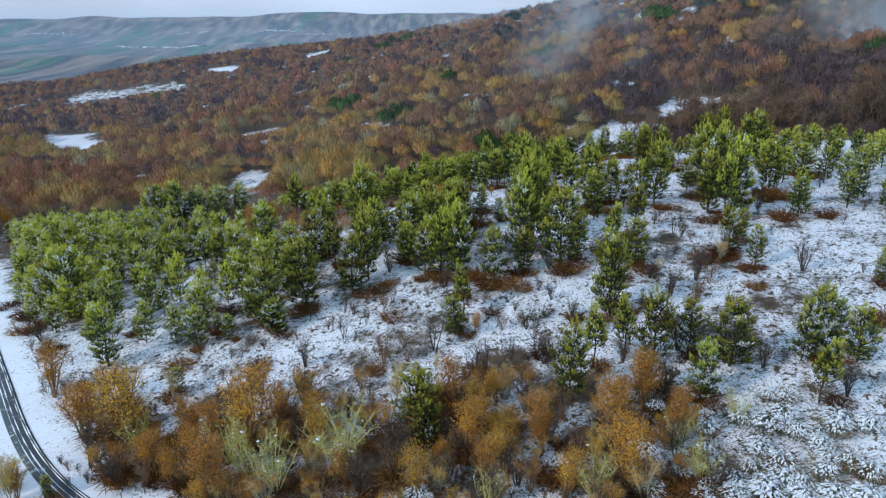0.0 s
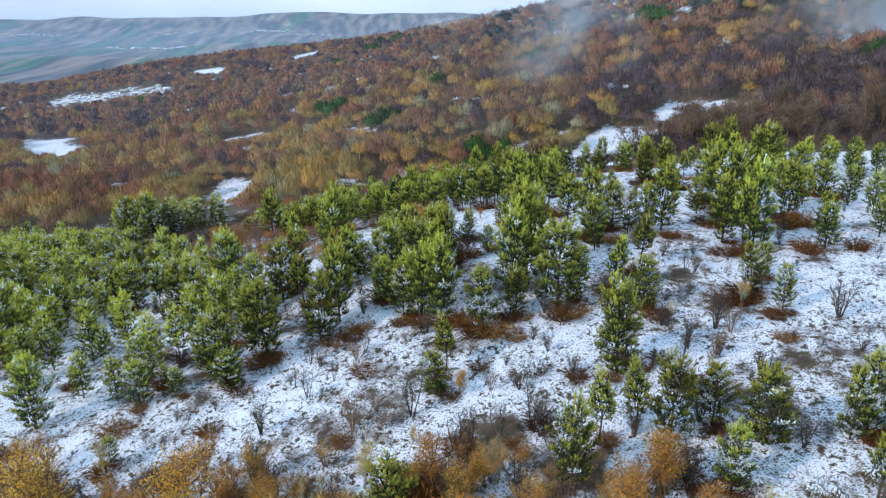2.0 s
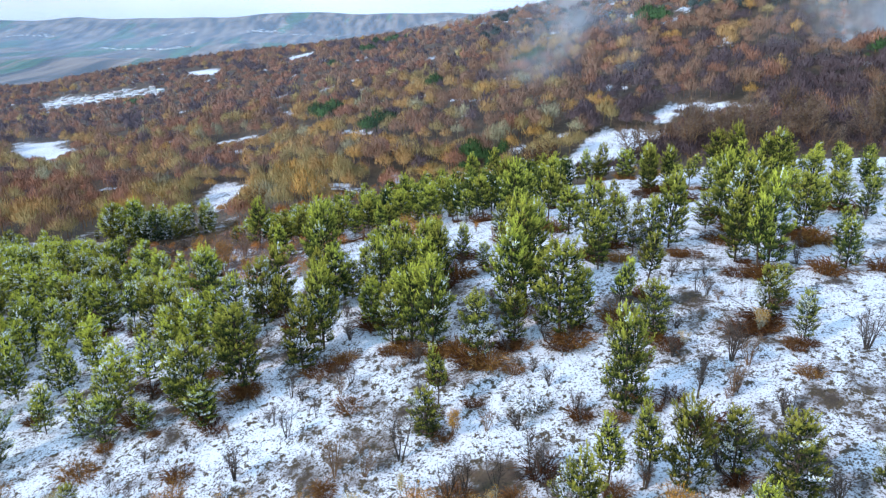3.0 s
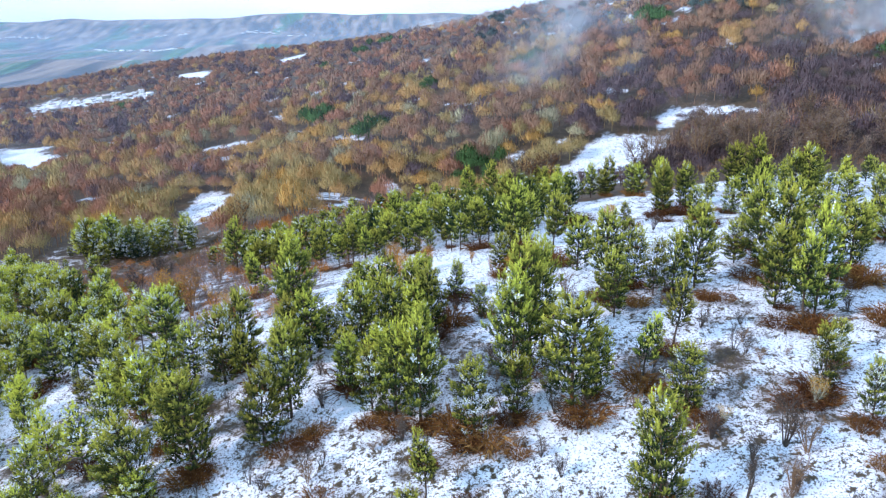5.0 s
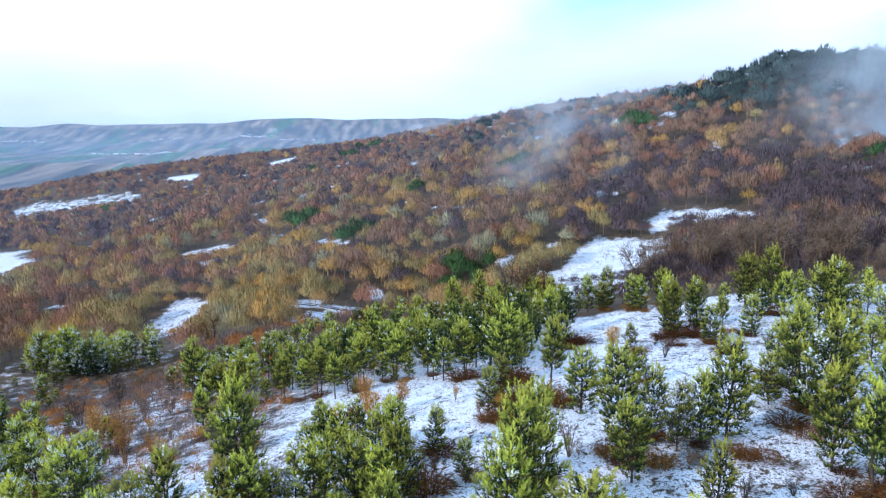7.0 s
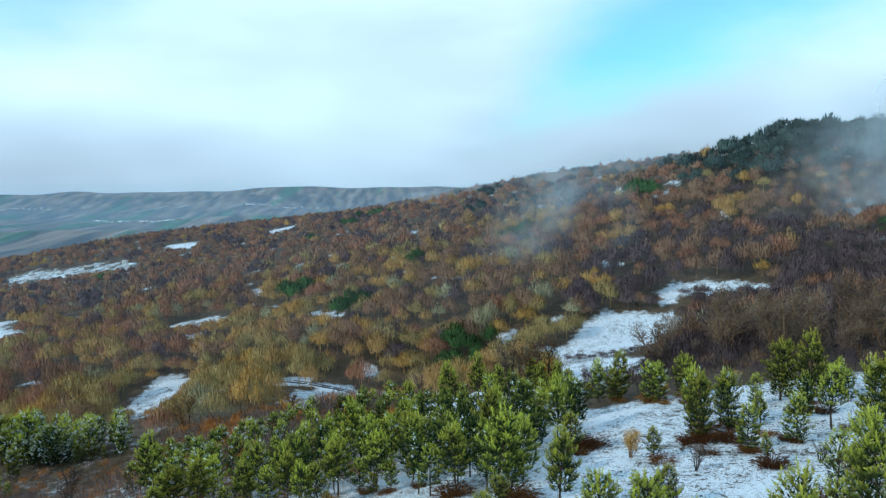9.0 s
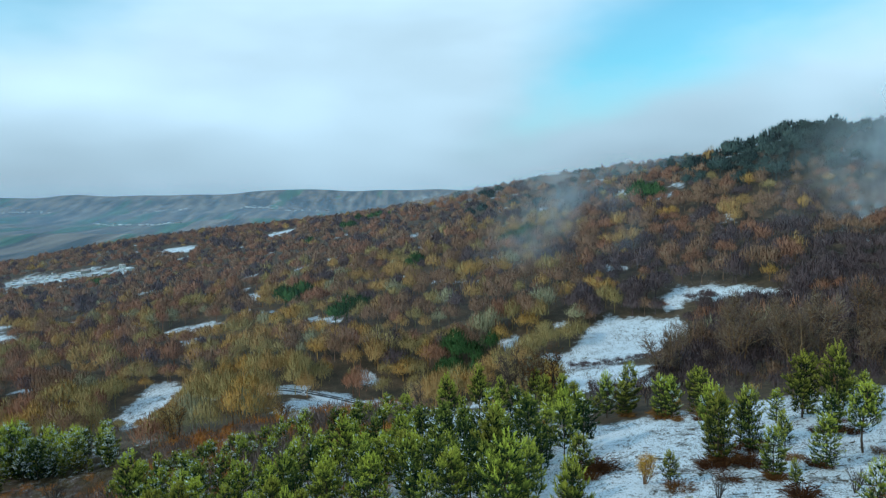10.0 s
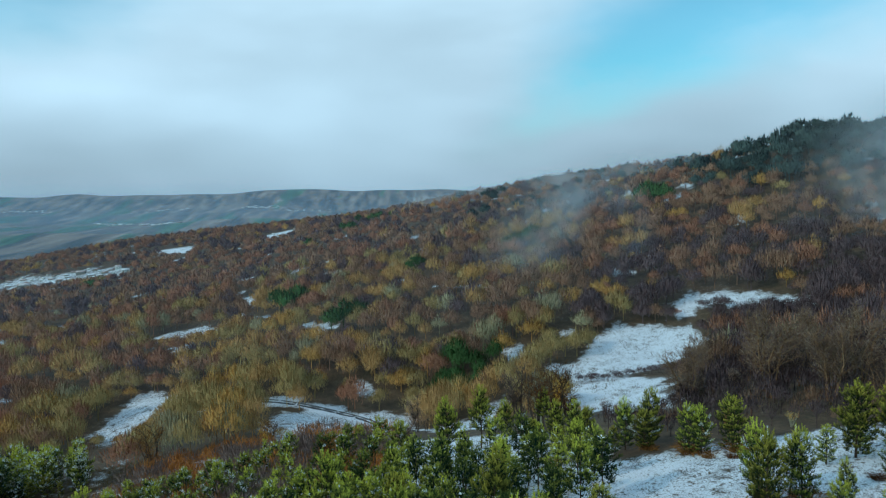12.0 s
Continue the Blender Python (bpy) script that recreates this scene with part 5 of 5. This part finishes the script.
rng_w = np.random.default_rng(99)
single = []
for name, y0, y1, gap, n, ln, wd in (("woodland", 100, 345, 6.6, 760, 0.15, 0.0145), ("woodland", 345, 520, 7.0, 520, 0.17, 0.019), ("woodland", 520, 1120, 8.6, 190, 0.20, 0.050)):
    x, y = jittered(rng_w, -780, 360, y0, y1, gap)
    ok = wooded(x, y) & in_view(x, y) & ((land(x, y) > -47) | (x > -780))
    ok &= ~((y > 640) & (x > 230)) & (bare_patch(x, y) < 0.5)
    x, y = x[ok], y[ok]
    green, peak = split_conifers(rng_w, x, y)
    row = rank(x, y)
    high = rng_w.uniform(7.5, 10.5, len(x)) * (1 + 0.36 * row + 0.12 * wobble(x * 0.62, y * 0.62))
    high = high * (1 - 0.25 * smooth(530, 600, y))
    girth = np.clip(high, 6.0, 11.0) * 0.96
    high = np.minimum(high, headroom(x, y))
    girth = np.minimum(girth, 0.8 + 1.15 * high)
    tone = tone_of(rng_w, x, y)
    bare = ~(green | peak) & ((row > -0.78) | (rng_w.uniform(size=len(x)) < 0.45))
    if y0 == 100:
        order = np.flatnonzero(bare)[np.argsort(y[bare] + 0.25 * np.abs(x[bare]))]
        first = order[:220]
        single = [(x[i], y[i], 0.8 * high[i]) for i in first]
        bare[first] = False
    grove(name, "autumn deciduous woodland in brown, ochre and russet", rng_w, x[bare], y[bare], high[bare], tone[bare], n, ln, wd, 1.12, girth[bare])
    for m, col, lab in ((green, GREEN, "dark green conifers among bare woodland"), (peak, DARKPINE, "dark pines on the hilltop with frost")):
        if m.sum() > 3:
            tc = col * rng_w.uniform(0.7, 1.4, (m.sum(), 1))
            grove("conifer_wood", lab, rng_w, x[m], y[m], high[m] * (1.0 if col is DARKPINE else 1.2), tc, n, ln, wd * 1.5, 1.2 if col is DARKPINE else 1.05)
EDGE_LABELS = ["bare brown deciduous tree at the wood's edge", "tall bare deciduous tree in winter", "deciduous tree with last orange leaves",
               "pale straw-coloured birch at the wood's edge", "russet-twigged deciduous tree at the wood's edge"]
EDGE_KINDS = [shrub("deciduous_tree", 71, TWIG, DARK_BARK, stems=4, spread=0.3, forks=11, leaves=5, size=(0.25, 0.6), width=0.05, twigs=3),
              shrub("deciduous_tree", 75, TWIG, DARK_BARK, stems=3, spread=0.25, forks=14, leaves=5, size=(0.25, 0.6), width=0.05, twigs=3),
              shrub("deciduous_tree", 72, ORANGE, RED_BARK, stems=4, spread=0.3, forks=11, leaves=5, size=(0.2, 0.45), width=0.05, twigs=3),
              shrub("deciduous_tree", 73, STRAW, PALE_BARK, stems=5, spread=0.3, forks=9, leaves=5, size=(0.2, 0.5), width=0.06, twigs=3),
              shrub("deciduous_tree", 74, RUSSET, DARK_BARK, stems=5, spread=0.32, forks=9, leaves=4, size=(0.2, 0.5), width=0.06, twigs=3)]
BARE_KINDS = [shrub("deciduous_tree", 76, TWIG, DARK_BARK, stems=5, spread=0.36, forks=10, leaves=5, size=(0.25, 0.6), width=0.05, twigs=3),
              shrub("deciduous_tree", 77, TWIG, RED_BARK, stems=4, spread=0.32, forks=12, leaves=5, size=(0.25, 0.55), width=0.05, twigs=3)]
plant(EDGE_KINDS, [p for p in single if p[0] <= 50], 5.0, EDGE_LABELS, "tree", "trees at the wood's edge", 47)
plant(BARE_KINDS, [p for p in single if p[0] > 50], 5.0, "leafless purple-brown deciduous tree behind the pines", "tree", "trees at the wood's edge", 48)

# dark thicket between the plantation and the fields
rng_d = np.random.default_rng(140)
dx, dy = jittered(rng_d, 30, 190, 172, 345, 4.0)
ok = inside([(66, 218), (46, 208), (34, 196), (38, 182), (56, 176), (84, 172), (120, 160), (185, 180), (185, 320), (150, 326), (132, 330), (112, 336), (107, 312), (92, 292), (82, 284), (66, 230)], dx, dy)
for poly in CLEARINGS:
    ok &= ~inside(poly, dx, dy) & ~inside(poly, dx, dy + 3)
dx, dy = dx[ok], dy[ok]
dh = np.minimum(rng_d.uniform(4.5, 8.0, len(dx)) * (0.55 + 0.45 * smooth(176, 205, dy)), headroom(dx, dy))
grove("dark_thicket", "leafless purple-brown thicket behind the pines", rng_d, dx, dy, dh, np.where(rng_d.uniform(size=(len(dx), 1)) < 0.03 + 0.3 * smooth(195, 178, dy)[:, None], TONES[0], TONES[3]) * rng_d.uniform(0.6, 0.9, (len(dx), 1)), 200, 0.15, 0.020, 1.1)

# scrub between plantation and woods
rng_s = np.random.default_rng(123)
sx, sy = jittered(rng_s, -112, 4, 116, 236, 2.7)
ok = ~wooded(sx, sy) & (off_line(LANE, sx, sy) > 8) & (rng_s.uniform(size=len(sx)) < 0.85) & ~((sx < -64) & (sy > 226)) & ((sy > 150) | ((sx > -52) & (sx < -14) & (sy > 116 - 0.25 * (sx + 14))))
sx, sy = sx[ok], sy[ok]
tall = inside([(-52, 186), (-36, 183), (-8, 175), (8, 184), (4, 210), (-14, 236), (-56, 236)], sx, sy)
grove("scrub", "leafless brown scrub on thin snow", rng_s, sx, sy, np.where(tall, rng_s.uniform(4.0, 6.5, len(sx)), rng_s.uniform(1.2, 3.2, len(sx))), np.where(rng_s.uniform(size=(len(sx), 1)) < 0.4 + 0.35 * wobble(sx * 0.7, sy * 0.7)[:, None], (0.50, 0.20, 0.06), (0.24, 0.17, 0.15)), 170, 0.17, 0.018, 1.3)


hx = np.linspace(54, 100, 60) + rng_s.normal(0, 0.4, 60)
hy = np.interp(hx, (54, 62, 80, 100), (297, 293, 294, 299)) + rng_s.normal(0, 0.8, 60)
grove("hedge", "dark leafless hedge across the snowy field", rng_s, hx, hy, rng_s.uniform(1.6, 3.4, 60), np.tile(TONES[3] * 0.8, (60, 1)), 160, 0.16, 0.03, 1.1)

# ---- village ----
def house(seed, wide, deep, high, wall_mat):
    """A two-storey house with a gabled, snowed roof, windows and a chimney."""
    rng = np.random.default_rng(seed)
    thing = new("house")
    bm = bmesh.new()
    w, d, rise = wide / 2, deep / 2, deep * 0.28
    v = [bm.verts.new(p) for p in ((-w, -d, -1.5), (w, -d, -1.5), (w, d, -1.5), (-w, d, -1.5), (-w, -d, high), (w, -d, high), (w, d, high), (-w, d, high), (-w, 0, high + rise), (w, 0, high + rise))]
    for f in ((0, 1, 5, 4), (2, 3, 7, 6), (1, 2, 6, 9, 5), (3, 0, 4, 8, 7), (4, 5, 9, 8), (6, 7, 8, 9), (3, 2, 1, 0)):
        bm.faces.new([v[i] for i in f])
    me = bpy.data.meshes.new("house_wall")
    bm.to_mesh(me)
    bm.free()
    me.materials.append(wall_mat)
    part("wall", me, thing)
    o, th = 0.5, 0.28
    k = rise / d
    prof = [(-d - o, high - o * k + 0.03), (0, high + rise + 0.03), (d + o, high - o * k + 0.03)]
    co = [(sx * (w + o), yy, zz + t) for sx in (-1, 1) for t in (0, th) for yy, zz in prof]
    tri = []
    for a, b, c, e in ((3, 4, 10, 9), (4, 5, 11, 10), (1, 0, 6, 7), (2, 1, 7, 8), (0, 3, 9, 6), (5, 2, 8, 11), (0, 1, 4, 3), (1, 2, 5, 4), (7, 6, 9, 10), (8, 7, 10, 11)):
        tri += [(a, b, c), (a, c, e)]
    part("roof", soup("house_roof", np.array(co), np.array(tri), ROOF), thing, "snow-covered gable roof")

    def block(name, mat, x0, x1, y0, y1, z0, z1):
        co = np.array([(x, y, z) for x in (x0, x1) for y in (y0, y1) for z in (z0, z1)])
        tri = np.array([(0, 1, 3), (0, 3, 2), (4, 6, 7), (4, 7, 5), (0, 4, 5), (0, 5, 1), (2, 3, 7), (2, 7, 6), (1, 5, 7), (1, 7, 3), (0, 2, 6), (0, 6, 4)])
        part(name, soup("house_" + name, co, tri, mat), thing)
    block("chimney", STONE, w * 0.4, w * 0.4 + 0.7, -0.3, 0.4, high + rise * 0.6, high + rise + 1.0)
    for s in (-0.55, 0.0, 0.55):
        for zz in (0.9, 3.4):
            if zz + 1.2 < high:
                block("window", PANE, s * w - 0.5, s * w + 0.5, -d - 0.05, -d + 0.1, zz, zz + 1.2)
    return thing


HOUSES = [house(81, 11, 8, 5.6, RENDERED), house(82, 14, 9, 5.2, STONE), house(83, 9, 8, 5.8, RENDERED), house(84, 18, 10, 4.2, STONE)]
HOUSE_LABELS = ["white rendered house with a snowy roof", "granite farmhouse with a snowy roof", "small white house with a snowy roof", "long granite barn with a snowy roof"]
rng_h = np.random.default_rng(8)
spots = []
for _ in range(2500):
    x, y = rng_h.uniform(-400, -255), rng_h.uniform(690, 785)
    if inside(CLEARINGS[11], np.array([x]), np.array([y]))[0] and all(math.hypot(x - a, y - b) > 9.5 for a, b, _ in spots) and len(spots) < 34:
        spots.append((x, y, rng_h.normal(0.5, 0.35)))
spots += [(-134, 838, 0.4), (-150, 805, 0.2)]
for x0, y0, x1, y1, n in ((-1500, 3380, -1250, 3180, 12), (-1230, 3200, -960, 2920, 22), (-2330, 4100, -2050, 4060, 12), (-1010, 4060, -820, 4080, 16), (-1560, 3980, -1250, 4020, 7), (-760, 3900, -480, 4000, 8)):
    for i in range(n):
        u = (i + rng_h.uniform(-0.6, 0.6)) / n
        spots.append((0.68 * (x0 + (x1 - x0) * u), 0.68 * (y0 + (y1 - y0) * u + rng_h.normal(0, 22)), rng_h.uniform(-0.5, 0.5)))
done = set()
for i, (x, y, turn) in enumerate(spots):
    k = int(rng_h.integers(4)) if i < 34 else (0 if i < 36 else int(rng_h.choice([0, 2, 0, 3])))
    s = 0.55 if y < 1000 else 1.45
    m = Matrix.LocRotScale((x, y, float(land(x, y))), Euler((0, 0, turn)), (s, s, 0.8 * s))
    if k in done:
        copy_thing(HOUSES[k], m)
    else:
        HOUSES[k].matrix_basis = m
        tagged(HOUSES[k], HOUSE_LABELS[k], "house", "village houses")
        done.add(k)


# ---- mist ----
def veil(name, label, mat, centre, wide, tall, bow, nx=24, nz=12, tilt=0.0, floor=False):
    """A soft, bowed sheet of mist, thinning to nothing at its edges."""
    u, v = np.meshgrid(np.linspace(-1, 1, nx), np.linspace(-1, 1, nz))
    u, v = u.ravel(), v.ravel()
    co = np.c_[centre[0] + u * wide / 2 + tilt * v * tall / 2, centre[1] + bow * (u ** 2 + 0.5 * np.sin(2.2 * u + 1.7 * v)), centre[2] + v * tall / 2]
    edge = smooth(1.0, 0.15, np.abs(u)) * (smooth(1.0, 0.3, v) if floor else smooth(1.0, 0.25, np.abs(v)))
    i = np.arange(nx * nz).reshape(nz, nx)
    a, b, c, d = i[:-1, :-1].ravel(), i[:-1, 1:].ravel(), i[1:, 1:].ravel(), i[1:, :-1].ravel()
    me = soup(name, co, np.concatenate([np.c_[a, b, c], np.c_[a, c, d]]), mat)
    me.attributes.new("thinness", "FLOAT", "POINT").data.foreach_set("value", edge.astype(np.float32))
    me.polygons.foreach_set("use_smooth", np.ones(len(me.polygons), bool))
    return tagged(new(name, me), label, "mist", kind="stuff")


WISP = mist_material("drifting_mist", (0.86, 0.89, 0.94), 0.020, 0.28, 0.74, 0.66)
BANK = mist_material("ridge_cloud", (0.92, 0.94, 0.98), 0.02, 0.1, 0.8, 0.5)
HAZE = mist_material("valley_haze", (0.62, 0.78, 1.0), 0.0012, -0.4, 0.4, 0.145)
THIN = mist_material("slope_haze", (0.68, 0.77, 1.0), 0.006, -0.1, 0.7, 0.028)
# see-through sheets whose blue tint stands in for haze on the slope
veil("slope_haze", "thin blue-tinted sheet laid over the wooded slope as haze", THIN, (-30, 345, 10), 760, 180, 24, floor=True)
veil("slope_haze", "thin blue-tinted sheet laid over the wooded slope as haze", THIN, (-60, 520, 16), 1150, 210, 40, floor=True)
veil("mist_wisp", "thin grey mist drifting before the wooded slope", WISP, (60, 385, 20), 62, 46, 10, tilt=0.35)
veil("mist_wisp", "thin grey mist drifting before the wooded slope", WISP, (88, 405, 22), 70, 56, 12, tilt=0.2)
veil("mist_wisp", "low cloud caught on the wooded hillside", WISP, (228, 400, 40), 130, 96, 14)
veil("mist_wisp", "low cloud caught on the wooded hilltop", WISP, (290, 440, 70), 150, 80, 18)
for x, y, z, wide in ((20, 700, 26, 130), (70, 680, 33, 130), (120, 640, 43, 120), (168, 590, 53, 110)):
    veil("mist_wisp", "low cloud lying along the ridge", BANK, (x, y, z), wide, 24, 6)
# distance haze put on the valley as three blue-tinted sheets
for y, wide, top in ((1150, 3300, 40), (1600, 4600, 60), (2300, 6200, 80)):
    veil("valley_haze", "blue-tinted sheet laid over the far valley as haze", HAZE, (-700 - 0.1 * wide, y, -40), wide, 2 * top + 160, -120, floor=True)

# ---- from the plan's units to metres ----
for ob in list(scene.objects):
    if ob.type in ("MESH", "EMPTY") and ob.parent is None:
        ob.matrix_basis = Matrix.Scale(UNIT, 4) @ ob.matrix_basis
